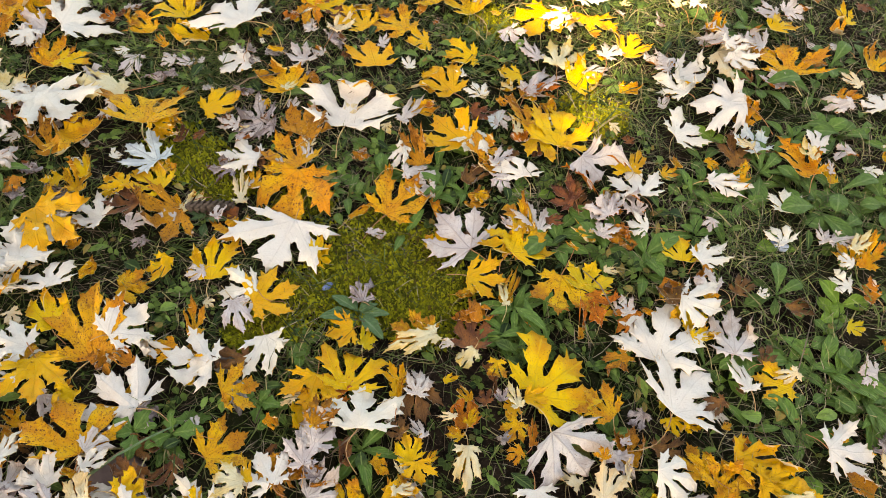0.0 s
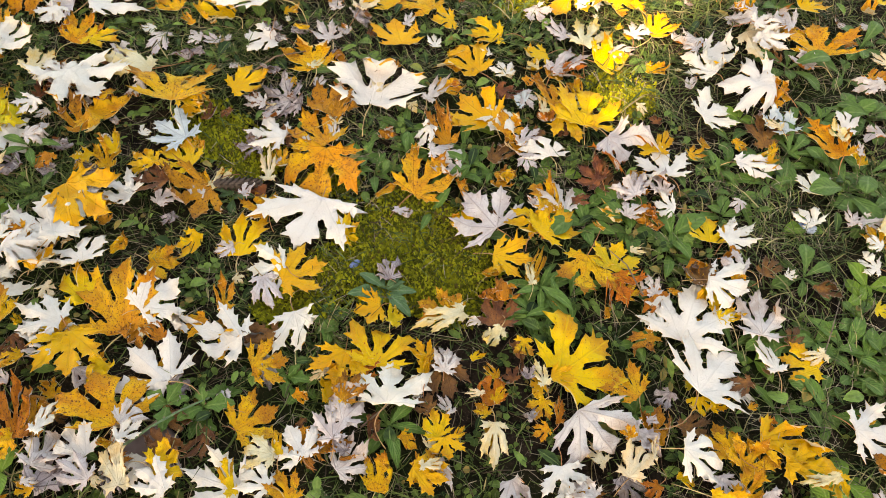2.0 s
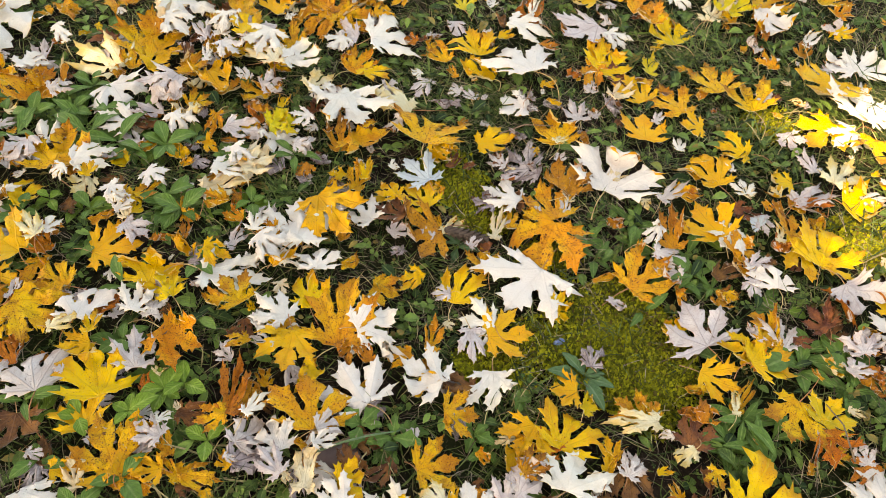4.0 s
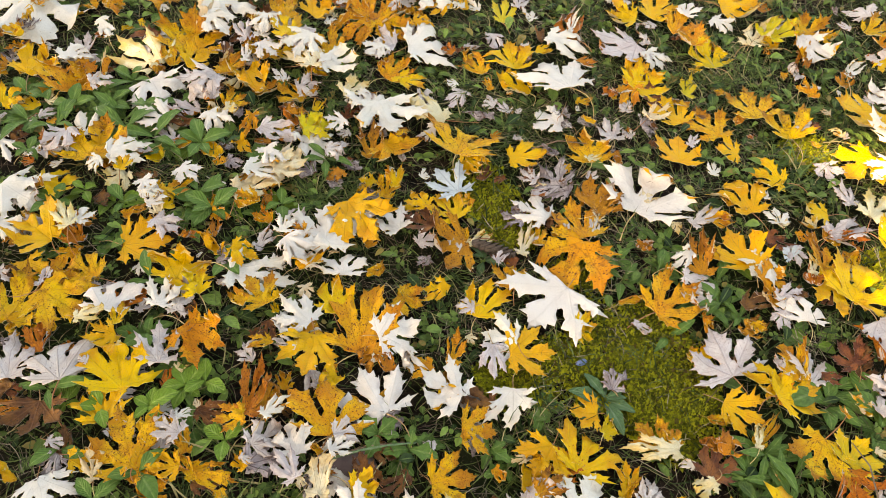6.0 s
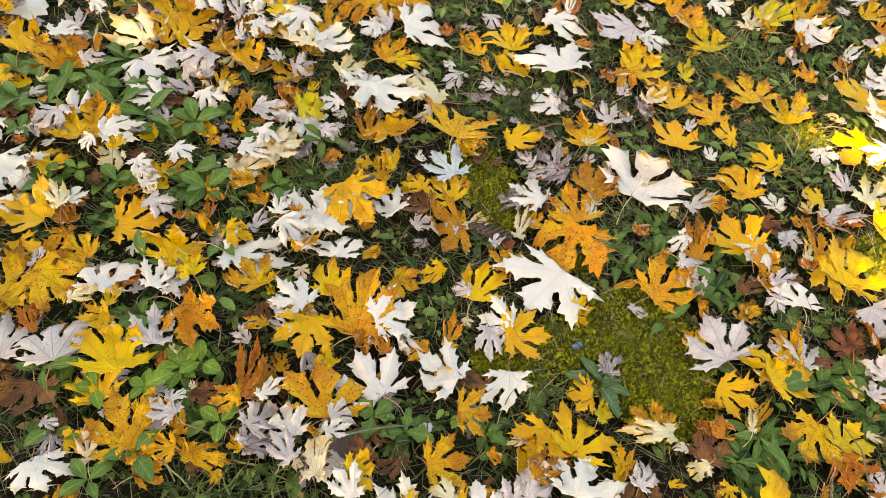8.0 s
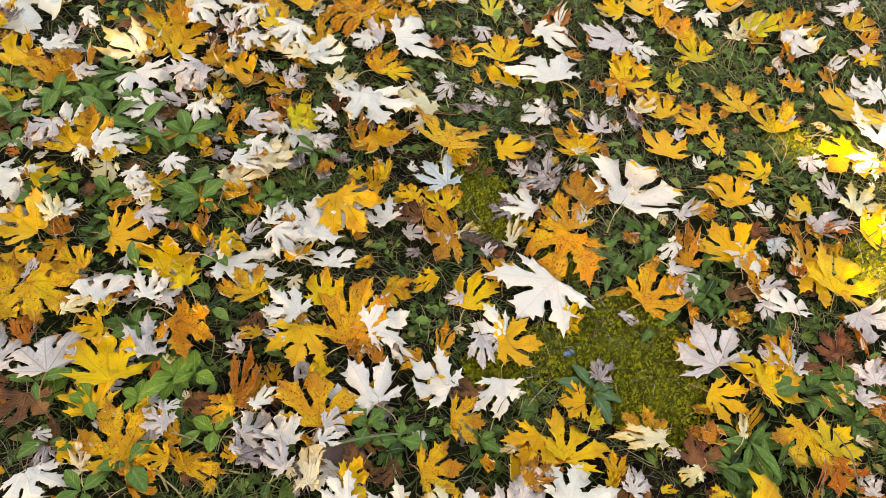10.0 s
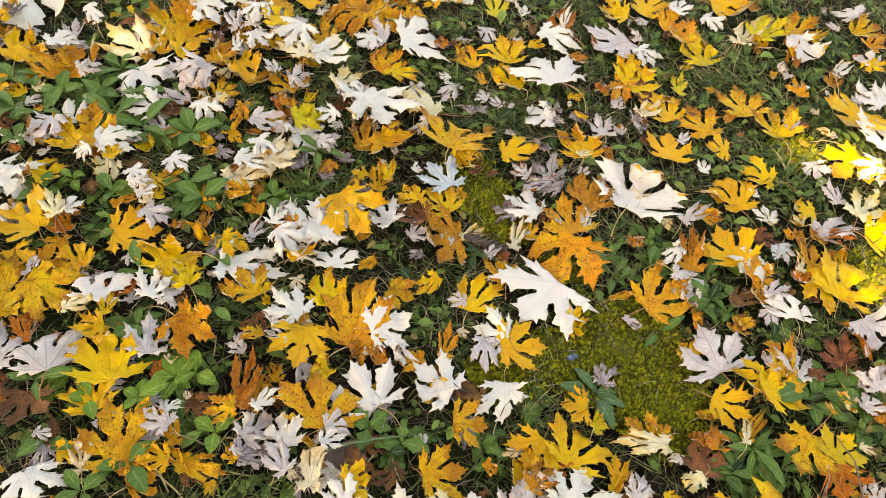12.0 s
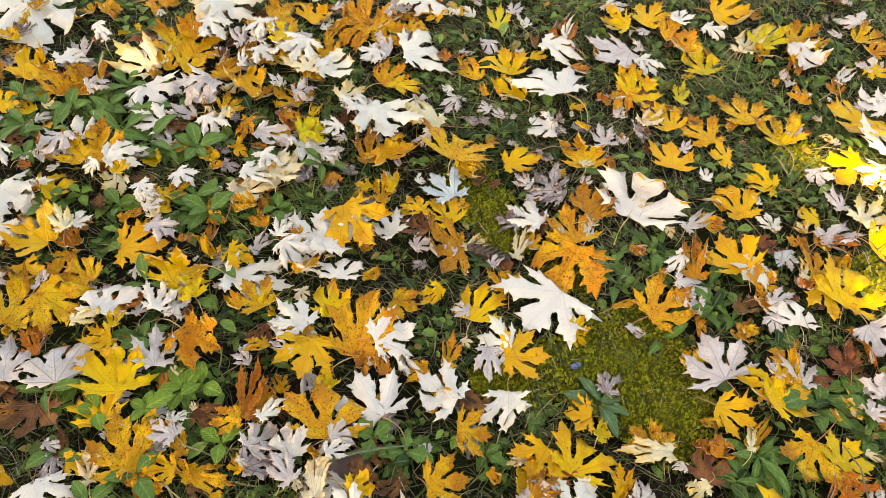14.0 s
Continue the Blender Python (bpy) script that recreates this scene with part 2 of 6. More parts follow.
def mesh_from(name, verts, faces, mat, uvs=None, smooth=True):
    me = bpy.data.meshes.new(name)
    me.from_pydata([tuple(v) for v in verts], [], faces)
    for m in mat if isinstance(mat, (list, tuple)) else [mat]:
        me.materials.append(m)
    if uvs is not None:
        layer = me.uv_layers.new(name="leaf")
        loops = np.empty(len(me.loops), dtype=np.int32)
        me.loops.foreach_get("vertex_index", loops)
        layer.data.foreach_set("uv", np.asarray(uvs, dtype=np.float32)[loops].ravel())
    if smooth:
        me.polygons.foreach_set("use_smooth", [True] * len(me.polygons))
    me.update()
    return me


def build_ground():
    near = np.arange(-1.9, 1.9001, 0.02)
    far = np.cumsum(0.03 * 1.35 ** np.arange(1, 26))
    steps = np.concatenate((near[0] - far[::-1], near, near[-1] + far))
    gx, gy = np.meshgrid(steps + CENTRE_X, steps + CENTRE_Y)
    rough = np.random.default_rng(5).normal(0, 0.0012, gx.shape)
    gz = ground_height(gx, gy) + rough
    n = len(steps)
    verts = np.stack((gx, gy, gz), -1).reshape(-1, 3)
    faces = [(j * n + i, j * n + i + 1, (j + 1) * n + i + 1, (j + 1) * n + i) for j in range(n - 1) for i in range(n - 1)]
    ob = new("ground", mesh_from("ground", verts, faces, SOIL))
    tagged(ob, "dark damp soil with dry thatch under the weeds", "ground", kind="structure")


build_ground()

# ---- fallen maple leaves ----
CELL = 0.008
GRID_X, GRID_Y, GRID_N = CENTRE_X - 2.0, CENTRE_Y - 2.0, 500
top = np.full((GRID_N, GRID_N), 0.022)     # height of what lies there already
under = np.full((GRID_N, GRID_N), 1.0)     # lowest leaf over each cell


def cells(x, y):
    i = np.clip(((np.asarray(x) - GRID_X) / CELL).astype(int), 0, GRID_N - 1)
    j = np.clip(((np.asarray(y) - GRID_Y) / CELL).astype(int), 0, GRID_N - 1)
    return i, j


# Lobes of a silver maple's blade, as steps along a lobe's axis and across it, with every tooth.
MIDDLE = ((0.41, -0.092), (0.46, -0.115), (0.52, -0.155), (0.58, -0.200), (0.62, -0.23), (0.70, -0.33), (0.705, -0.215), (0.735, -0.175), (0.765, -0.17), (0.86, -0.215), (0.845, -0.115),
          (0.89, -0.085), (0.95, -0.075), (0.96, -0.035))
SIDE_OUTER = ((0.34, -0.10), (0.41, -0.13), (0.46, -0.17), (0.53, -0.235), (0.54, -0.155), (0.60, -0.165), (0.71, -0.245), (0.70, -0.130), (0.76, -0.105), (0.84, -0.12), (0.85, -0.05))
SIDE_INNER = ((0.86, 0.045), (0.85, 0.095), (0.775, 0.085), (0.75, 0.12), (0.73, 0.205), (0.655, 0.150), (0.60, 0.150), (0.54, 0.145), (0.47, 0.130), (0.41, 0.108))
BASE_OUTER = ((0.05, -0.02), (0.12, -0.045), (0.20, -0.105), (0.24, -0.065), (0.30, -0.075), (0.41, -0.135), (0.41, -0.055), (0.47, -0.035))
BASE_INNER = ((0.48, 0.04), (0.49, 0.11), (0.40, 0.07), (0.34, 0.10), (0.28, 0.098))
SIDE_ANGLE, BASE_ANGLE = radians(40), radians(86)


def blade_outline(rng, width):
    """A silver maple's outline: five toothed lobes parted by round-bottomed slits that narrow towards their mouths, never the same twice."""
    deep = rng.uniform(0.82, 1.22)
    wedge = rng.uniform(0.0, 0.22)
    slit = (SIDE_ANGLE * 0.5, (SIDE_ANGLE + BASE_ANGLE) * 0.5)
    shut = radians(rng.uniform(0.5, 2.8))
    sides = []
    for side in (1, -1):
        pts = []

        def lobe(steps, axis, long, lo, hi):
            thin = rng.uniform(0.85, 1.12)
            for u, v in steps:
                u, v = u * long + rng.normal(0, 0.009), v * thin * rng.uniform(0.86, 1.16) + rng.normal(0, 0.005)
                r, a = math.hypot(u, v), min(max(axis - math.atan2(v, u), lo), hi)
                pts.append((r, a))

        def hollow(r, a):
            pts.extend((r * f, a + radians(da)) for f, da in ((1.09, 4.2), (1.02, 2.8), (0.98, 0.0), (1.02, -2.8), (1.09, -4.2)))

        base_long, side_long = rng.uniform(0.86, 1.12), rng.uniform(0.92, 1.07)
        low = BASE_ANGLE - wedge * 0.5
        lobe(BASE_OUTER, low, base_long, slit[1] + shut, 2.2)
        pts.append((0.62 * base_long, low))
        lobe(BASE_INNER, low, base_long, slit[1] + shut, 2.2)
        hollow(0.27 / deep ** 0.5, slit[1])
        lobe(SIDE_OUTER, SIDE_ANGLE, side_long, slit[0] + shut, slit[1] - shut)
        pts.append((1.0 * side_long, SIDE_ANGLE))
        lobe(SIDE_INNER, SIDE_ANGLE, side_long, slit[0] + shut, slit[1] - shut)
        hollow(0.375 / deep, slit[0])
        lobe(MIDDLE, 0.0, 1.0, -0.5, slit[0] - shut)
        sides.append([(side * r * math.sin(a) * width, r * math.cos(a)) for r, a in pts])
    tip = (rng.normal(0, 0.015), rng.uniform(1.02, 1.10))
    return [(0.0, 0.0)] + sides[0] + [tip] + sides[1][::-1]


def bend(p, along, start, radius, most):
    """Rolls what lies beyond a line upwards round a cylinder."""
    ax = np.array((math.cos(along), math.sin(along)))
    d = p[:, :2] @ ax - start
    on = d > 0
    ang = np.minimum(d[on] / radius, most)
    rest = d[on] - ang * radius
    flat = radius * np.sin(ang) + rest * np.cos(ang)
    rise = radius * (1 - np.cos(ang)) + rest * np.sin(ang)
    z = p[on, 2].copy()
    p[on, :2] += ax * (flat - d[on] - z * np.sin(ang))[:, None]
    p[on, 2] = rise + z * np.cos(ang)


def blade_shape(rng, width, curl, flip):
    """Points, triangles, leaf coordinates and rim of one blade, base at the origin and about 1 long."""
    out = blade_outline(rng, width)
    ring = len(out)
    pts = [Vector(v) for v in out]
    step = 0.08
    axes = [(0.0, 1.0), (math.sin(SIDE_ANGLE), math.cos(SIDE_ANGLE)), (-math.sin(SIDE_ANGLE), math.cos(SIDE_ANGLE)), (0.998, 0.06), (-0.998, 0.06)]
    for ax, ay in axes:
        for r in np.arange(0.08, 0.9 if ay > 0.5 else 0.5, 0.075):
            pts.append(Vector((ax * r * width, ay * r)))

    def vein(x, y):
        """How far it is to the nearest of the five veins."""
        x = np.abs(x) / width
        side = np.abs(x * math.cos(SIDE_ANGLE) - y * math.sin(SIDE_ANGLE))
        return np.minimum(np.minimum(x, side), np.abs(0.06 * x - y))

    for a in np.arange(-0.7 * width, 0.7 * width + 0.01, step):
        for b in np.arange(-0.05, 1.0, step):
            gx, gy = a + rng.normal(0, 0.012), b + rng.normal(0, 0.012)
            if vein(gx, gy) > 0.035:
                pts.append(Vector((gx, gy)))
    edges = [(k, (k + 1) % ring) for k in range(ring)]
    co, _, tris, _, _, _ = delaunay_2d_cdt(pts, edges, [], 1, 1e-5)
    used = sorted({v for f in tris for v in f})
    at = {v: k for k, v in enumerate(used)}
    flat = np.array([co[v][:] for v in used])
    tris = [tuple(at[v] for v in f) for f in tris]
    uv = flat.copy()
    uv[:, 0] /= width
    # the lobes stand a little closer together or wider apart
    fan = np.arctan2(flat[:, 0], flat[:, 1]) * (1 + rng.uniform(-0.20, 0.02))
    far = np.hypot(flat[:, 0], flat[:, 1])
    p = np.column_stack((far * np.sin(fan), far * np.cos(fan), np.zeros(len(flat)))) * 0.94
    r2 = (p[:, 0] ** 2 + (p[:, 1] - 0.35) ** 2)
    sign = -1.0 if flip and rng.random() < 0.6 else 1.0
    p[:, 2] += sign * (0.12 + 0.45 * curl) * r2 + rng.uniform(0.0, 0.30) * (0.4 + curl) * np.abs(p[:, 0])
    p[:, 2] += (-1.0 if flip else 1.0) * rng.uniform(0.10, 0.55) * np.minimum(vein(flat[:, 0], flat[:, 1]), 0.16)
    for _ in range(3):
        fx, fy = rng.uniform(3, 9, 2)
        p[:, 2] += rng.uniform(0.008, 0.026 + 0.04 * curl) * np.sin(fx * p[:, 0] + rng.uniform(0, 6)) * np.sin(fy * p[:, 1] + rng.uniform(0, 6))
    p[:, 2] += rng.normal(0, 0.004 + 0.006 * curl, len(p))
    if curl > 0.85:
        # dried up: crumpled all over
        for _ in range(4):
            fx, fy = rng.uniform(8, 22, 2)
            p[:, 2] += rng.uniform(0.02, 0.05) * np.sin(fx * p[:, 0] + fy * p[:, 1] + rng.uniform(0, 6))
    if curl > 0.35:
        for along in (0.0, math.pi):
            if rng.random() < 0.8:
                bend(p, along + rng.uniform(-0.4, 0.4), rng.uniform(0.10, 0.30) * width, rng.uniform(0.10, 0.20), rng.uniform(0.8, 2.6) * curl)
        if rng.random() < 0.7:
            bend(p, math.pi / 2 + rng.uniform(-0.5, 0.5), rng.uniform(0.5, 0.75), rng.uniform(0.12, 0.25), rng.uniform(0.6, 2.0) * curl)
    elif rng.random() < 0.45:
        bend(p, rng.choice((0.6, 1.57, 2.5, 0.0, 3.14)), rng.uniform(0.48, 0.7), rng.uniform(0.12, 0.3), rng.uniform(0.3, 1.3))
    # single lobes turn up or down
    for along in (0.35, 0.95, 1.57, 2.19, 2.8):
        if rng.random() < 0.26:
            turn = -1.0 if rng.random() < (0.65 if flip else 0.35) else 1.0
            p[:, 2] *= turn
            bend(p, along + rng.uniform(-0.25, 0.25), rng.uniform(0.42, 0.62) * (width if abs(along - 1.57) > 0.9 else 1.0), rng.uniform(0.10, 0.22), rng.uniform(0.4, 1.5))
            p[:, 2] *= turn
    return p, tris, uv


LEAF_KINDS = {
    # kind: side that shows, other side, turned over, words
    "yellow": (YELLOW, CREAM, False, "bright yellow fallen maple leaf"),
    "orange": (ORANGE, CREAM, False, "orange brown-speckled dry maple leaf"),
    "rust": (RUST, MAUVE, False, "rusty brown dry maple leaf"),
    "lime": (LIME, CREAM, False, "greenish yellow fallen maple leaf"),
    "white": (WHITE, YELLOW, True, "fallen maple leaf showing its white underside"),
    "cream": (CREAM, ORANGE, True, "fallen maple leaf showing its cream underside"),
    "mauve": (MAUVE, RUST, True, "faded pinkish grey upturned maple leaf"),
    "silver": (SILVER, LIME, True, "pale bluish silver upturned maple leaf"),
    "dead": (DEAD, HUSK, False, "dark brown rotting maple leaf"),
    "husk": (HUSK, DEAD, True, "shrivelled grey-brown old maple leaf"),
}
leaf_count = 0
LEAF_NAMES = {"orange": "dry_leaf", "rust": "withered_leaf", "dead": "withered_leaf", "husk": "withered_leaf", "mauve": "faded_leaf"}


def part(name, me, parent, label=""):
    ob = new(name, me)
    ob.parent = parent
    if label:
        tagged(ob, label)
    return ob


def tube(name, points, radii, mat, sides=5):
    """A tapering round stem along points."""
    verts, faces = [], []
    pts = [Vector(p) for p in points]
    for k, p in enumerate(pts):
        d = (pts[min(k + 1, len(pts) - 1)] - pts[max(k - 1, 0)]).normalized()
        u = d.cross(Vector((0.31, 0.22, 0.93))).normalized()
        v = d.cross(u)
        for s in range(sides):
            a = 2 * math.pi * s / sides
            verts.append(p + radii[k] * (math.cos(a) * u + math.sin(a) * v))
    for k in range(len(pts) - 1):
        for s in range(sides):
            t = (s + 1) % sides
            faces.append((k * sides + s, k * sides + t, (k + 1) * sides + t, (k + 1) * sides + s))
    faces += [tuple(range(sides))[::-1], tuple(range(len(verts) - sides, len(verts)))]
    return mesh_from(name, verts, faces, mat)


def lying_blade(kind, x, y, heading, size, width, curl, rng):
    """A blade let down on what lies there: its points, faces, leaf coordinates, the count of faces on its upper side, and its height."""
    show, back, flip, words = LEAF_KINDS[kind]
    if kind in ("dead", "husk"):
        curl = max(curl, 1.0 if kind == "husk" else 0.3)
    p, tris, uv = blade_shape(rng, width, curl, flip)
    p *= size
    h = radians(heading)
    c, s = math.cos(h), math.sin(h)
    lean = rng.normal(0, 0.10, 2)
    p[:, 2] += p[:, 0] * lean[0] + (p[:, 1] - size * 0.4) * lean[1]
    wx, wy = x + c * p[:, 0] - s * p[:, 1], y + s * p[:, 0] + c * p[:, 1]
    i, j = cells(wx, wy)
    low = p[:, 2].min()
    rest = top[j, i] + ground_height(wx, wy)
    z0 = float(np.clip(np.percentile(rest - p[:, 2], 72), 0.004 - low * 0.5, 0.075))
    # the blade gives way a little to what lies under it
    p[:, 2] += np.clip(rest - (p[:, 2] + z0) + 0.001, 0, 0.012) * 0.8
    keep = p[:, 2] + z0 < rest + 0.03
    np.maximum.at(top, (j[keep], i[keep]), p[keep, 2] + z0 + 0.0012)
    np.minimum.at(under, (j, i), p[:, 2] + z0)
    # its thickness
    nv, thick = len(p), 0.0005
    verts = np.concatenate((p, p - (0, 0, thick)))
    sides = {(f[k], f[(k + 1) % 3]) for f in tris for k in range(3)}
    rim = sorted((b, a, a + nv, b + nv) for a, b in sides if (b, a) not in sides)
    faces = tris + [(f[2] + nv, f[1] + nv, f[0] + nv) for f in tris] + rim
    return verts, faces, np.concatenate((uv, uv)), len(tris), z0, curl


def leaf(kind, x, y, heading, size, width, curl=None, stalk=None):
    """One fallen leaf: the foot of its blade at x, y, its middle lobe pointing along heading (degrees from +y to the left)."""
    global leaf_count
    leaf_count += 1
    rng = np.random.default_rng(1000 + leaf_count)
    show, back, flip, words = LEAF_KINDS[kind]
    if curl is None:
        curl = rng.uniform(0.08, 0.36)
    verts, faces, uv, upper, z0, curl = lying_blade(kind, x, y, heading, size, width, curl, rng)
    c, s = math.cos(radians(heading)), math.sin(radians(heading))
    me = mesh_from("blade", verts, faces, [show, back], uv)
    me.polygons.foreach_set("material_index", [0] * upper + [1] * (len(faces) - upper))
    ob = new(LEAF_NAMES.get(kind, "maple_leaf"))
    ob.empty_display_size = 0.02
    ob.matrix_world = pose(x, y, z0, 0, 0, heading)
    shape = "large " if size > 0.1 else "small " if size < 0.045 else ""
    state = ", tightly curled" if curl > 0.75 else ", edges curling" if curl > 0.45 else ", lying flat on weeds"
    tagged(ob, shape + words + state, "leaf", "fallen maple leaves")
    part("blade", me, ob)
    if not stalk and rng.random() < 0.4:
        return
    base_z = float(verts[np.argmin(np.hypot(verts[:, 0], verts[:, 1])), 2])
    if stalk:
        dx, dy = stalk[0] - x, stalk[1] - y
        ex, ey = c * dx + s * dy, -s * dx + c * dy
    else:
        a, reach = rng.normal(0, 0.5), size * rng.uniform(0.3, 0.75)
        ex, ey = reach * math.sin(a), -reach * math.cos(a)
    ez = ground_height(x, y) + rng.uniform(0.012, 0.026) - z0
    side = rng.normal(0, 0.12)
    pts, n = [], 7
    for k in range(n):
        f = k / (n - 1)
        bow = math.sin(math.pi * f)
        pts.append((ex * f - ey * side * bow, ey * f + ex * side * bow, base_z - 0.0006 + (ez - base_z) * f + 0.006 * bow))
    r = 0.0005 + 0.005 * size
    part("stalk", tube("stalk", pts, [r * (1 - 0.35 * k / (n - 1)) for k in range(n - 1)] + [r * 1.1], STALK), ob)


def under_leaves(n):
    """Half hidden older leaves below the others, in one piece."""
    rng = np.random.default_rng(17)
    kinds = ("orange", "rust", "mauve", "dead", "yellow", "rust", "yellow", "orange", "mauve", "dead", "orange", "husk", "white", "mauve", "cream")
    mats = [m for k in LEAF_KINDS.values() for m in k[:2]]
    names = list(LEAF_KINDS)
    vs, fs, us, index, base = [], [], [], [], 0
    while len(vs) < n:
        x, y = rng.uniform(-1.4, 1.6), rng.uniform(0.1, 2.4)
        thick = 1.0 if x < -0.1 else 0.6 if x < 0.75 else 0.25
        if rng.random() > thick or math.hypot(x - 0.2, y - 0.75) < 0.2:
            continue
        kind = kinds[int(rng.integers(len(kinds)))]
        heading = rng.uniform(0, 360)
        verts, faces, uv, upper, z0, _ = lying_blade(kind, x, y, heading, rng.uniform(0.025, 0.075) * (0.65 if kind in ("white", "cream") else 1.0), rng.uniform(0.5, 1.0), rng.uniform(0.3, 1.0), rng)
        m = pose(x, y, z0, 0, 0, heading)
        vs.append(verts @ np.array(m.to_3x3()).T + np.array(m.translation))
        fs += [tuple(v + base for v in f) for f in faces]
        us.append(uv)
        k = names.index(kind) * 2
        index += [k] * upper + [k + 1] * (len(faces) - upper)
        base += len(verts)
    ob = new("old_leaves", mesh_from("old_leaves", np.concatenate(vs), fs, mats, np.concatenate(us)))
    ob.data.polygons.foreach_set("material_index", index)
    tagged(ob, "older brown and faded leaves half hidden in the weeds", "leaves", kind="stuff")


under_leaves(1250)

# from the lowest to the uppermost
leaf("yellow", -1.102, 1.085, 0, 0.120, 0.90)
leaf("white", -1.238, 1.329, -145, 0.204, 1.00)
leaf("orange", -0.976, 1.069, 25, 0.106, 1.50, curl=0.4)
leaf("white", -1.058, 1.145, -43, 0.088, 0.60)
leaf("white", -0.998, 1.241, 42, 0.079, 0.29)
leaf("cream", -0.851, 1.204, 72, 0.146, 0.80)
leaf("orange", -1.087, 1.382, -133, 0.098, 0.63, curl=0.5)
leaf("orange", -0.991, 1.439, -101, 0.066, 1.3)
leaf("orange", -0.825, 1.257, 11, 0.152, 1.10)
leaf("orange", -0.831, 1.207, 51, 0.077, 0.6, curl=0.6)
leaf("yellow", -0.810, 1.222, -36, 0.066, 1.30)
leaf("orange", -0.714, 1.219, 3, 0.071, 0.72)
leaf("orange", -1.212, 1.294, -15, 0.061, 1, curl=0.7)
leaf("rust", -0.865, 1.190, -114, 0.063, 0.86, curl=0.7)
leaf("white", -0.852, 1.146, -133, 0.091, 1.30, curl=0.3)
leaf("white", -0.747, 1.037, 80, 0.090, 0.90)
leaf("mauve", -0.713, 1.093, 116, 0.075, 0.75, curl=0.6)
leaf("mauve", -0.687, 1.117, 59, 0.093, 0.63, curl=1)
leaf("white", -0.891, 0.940, 35, 0.101, 0.80)
leaf("orange", -0.843, 0.892, 13, 0.124, 1.05)
leaf("white", -0.811, 0.906, -53, 0.082, 0.90)
leaf("mauve", -0.939, 0.881, -4, 0.069, 0.62, curl=0.9)
leaf("dead", -1.033, 0.910, -49, 0.038, 1.2)
leaf("white", -1.061, 0.908, -130, 0.083, 0.61)
leaf("yellow", -1.113, 0.999, -27, 0.051, 1.3)
leaf("cream", -1.027, 1.027, -32, 0.033, 0.91)
leaf("mauve", -0.953, 1.084, -46, 0.058, 0.78)
leaf("mauve", -1.019, 0.987, -63, 0.039, 0.78)
leaf("cream", -0.672, 1.106, 169, 0.058, 0.92)
leaf("cream", -0.842, 1.382, -6, 0.096, 0.77)
leaf("white", -0.809, 1.339, -20, 0.056, 1)
leaf("white", -0.843, 1.472, -111, 0.130, 1.1)
leaf("mauve", -0.707, 1.330, 38, 0.096, 0.42)
leaf("white", -0.678, 1.339, 16, 0.096, 0.4)
leaf("orange", -0.648, 1.425, 37, 0.121, 0.5)
leaf("mauve", -0.609, 1.333, -23, 0.091, 1)
leaf("yellow", -0.616, 1.343, 23, 0.108, 0.58)
leaf("yellow", -0.606, 1.477, -31, 0.078, 1.4, stalk=(-0.63, 1.44))
leaf("orange", -0.502, 1.343, 68, 0.076, 1.2)
leaf("cream", -0.527, 1.261, 33, 0.082, 0.77)
leaf("yellow", -0.651, 1.319, -113, 0.094, 0.74)
leaf("orange", -0.476, 1.493, -29, 0.124, 1.3, curl=0.4)
leaf("orange", -0.477, 1.497, 46, 0.105, 0.87, curl=0.4)
leaf("orange", -0.463, 1.501, 149, 0.112, 0.90)
leaf("orange", -0.449, 1.499, -120, 0.102, 0.90)
leaf("mauve", -0.383, 1.425, 89, 0.077, 1.2, curl=0.7)
leaf("white", -0.355, 1.661, -176, 0.114, 0.87)
leaf("yellow", -0.367, 1.520, -92, 0.051, 1)
leaf("white", -0.354, 1.432, -65, 0.124, 1.15)
leaf("white", -0.519, 1.289, -58, 0.121, 0.65)
leaf("orange", -0.377, 1.318, -26, 0.092, 0.80)
leaf("yellow", -0.348, 1.335, -116, 0.080, 0.65)
leaf("cream", -0.449, 1.235, -40, 0.076, 0.70)
leaf("white", -0.369, 1.188, 33, 0.080, 1.10)
leaf("cream", -0.215, 1.227, 73, 0.121, 0.60)
leaf("rust", -0.327, 1.073, 21, 0.099, 0.85, curl=0.5)
leaf("white", -0.363, 1.217, -143, 0.108, 1.50)
leaf("orange", -0.320, 1.116, -118, 0.094, 1.2)
leaf("mauve", -0.229, 1.193, 161, 0.064, 0.52)
leaf("mauve", -0.567, 1.066, -95, 0.094, 0.85, curl=0.5)
leaf("lime", -0.485, 1.089, -43, 0.068, 1.2)
leaf("white", -0.465, 1.085, -148, 0.088, 0.90)
leaf("mauve", -0.393, 1.086, 167, 0.045, 0.73, curl=0.8)
leaf("white", -0.398, 1.130, 127, 0.031, 0.78)
leaf("rust", -0.505, 1.117, 60, 0.087, 0.88, curl=1)
leaf("rust", -0.497, 1.134, 79, 0.063, 0.91, curl=1)
leaf("orange", -0.522, 1.196, 81, 0.083, 0.97, curl=0.7)
leaf("cream", -0.676, 1.232, -176, 0.089, 0.50)
leaf("yellow", -0.675, 1.234, -135, 0.120, 1.10)
leaf("orange", -0.707, 1.214, -2, 0.072, 0.78)
leaf("orange", -0.664, 1.110, -35, 0.054, 1.1)
leaf("mauve", -0.542, 1.209, -57, 0.054, 0.91, curl=1)
leaf("rust", -0.507, 1.201, -27, 0.037, 0.71, curl=1)
leaf("white", -0.573, 1.228, 71, 0.040, 0.73)
leaf("orange", -0.604, 1.111, -169, 0.069, 0.52)
leaf("cream", -0.657, 1.098, -98, 0.045, 0.72, curl=0.7)
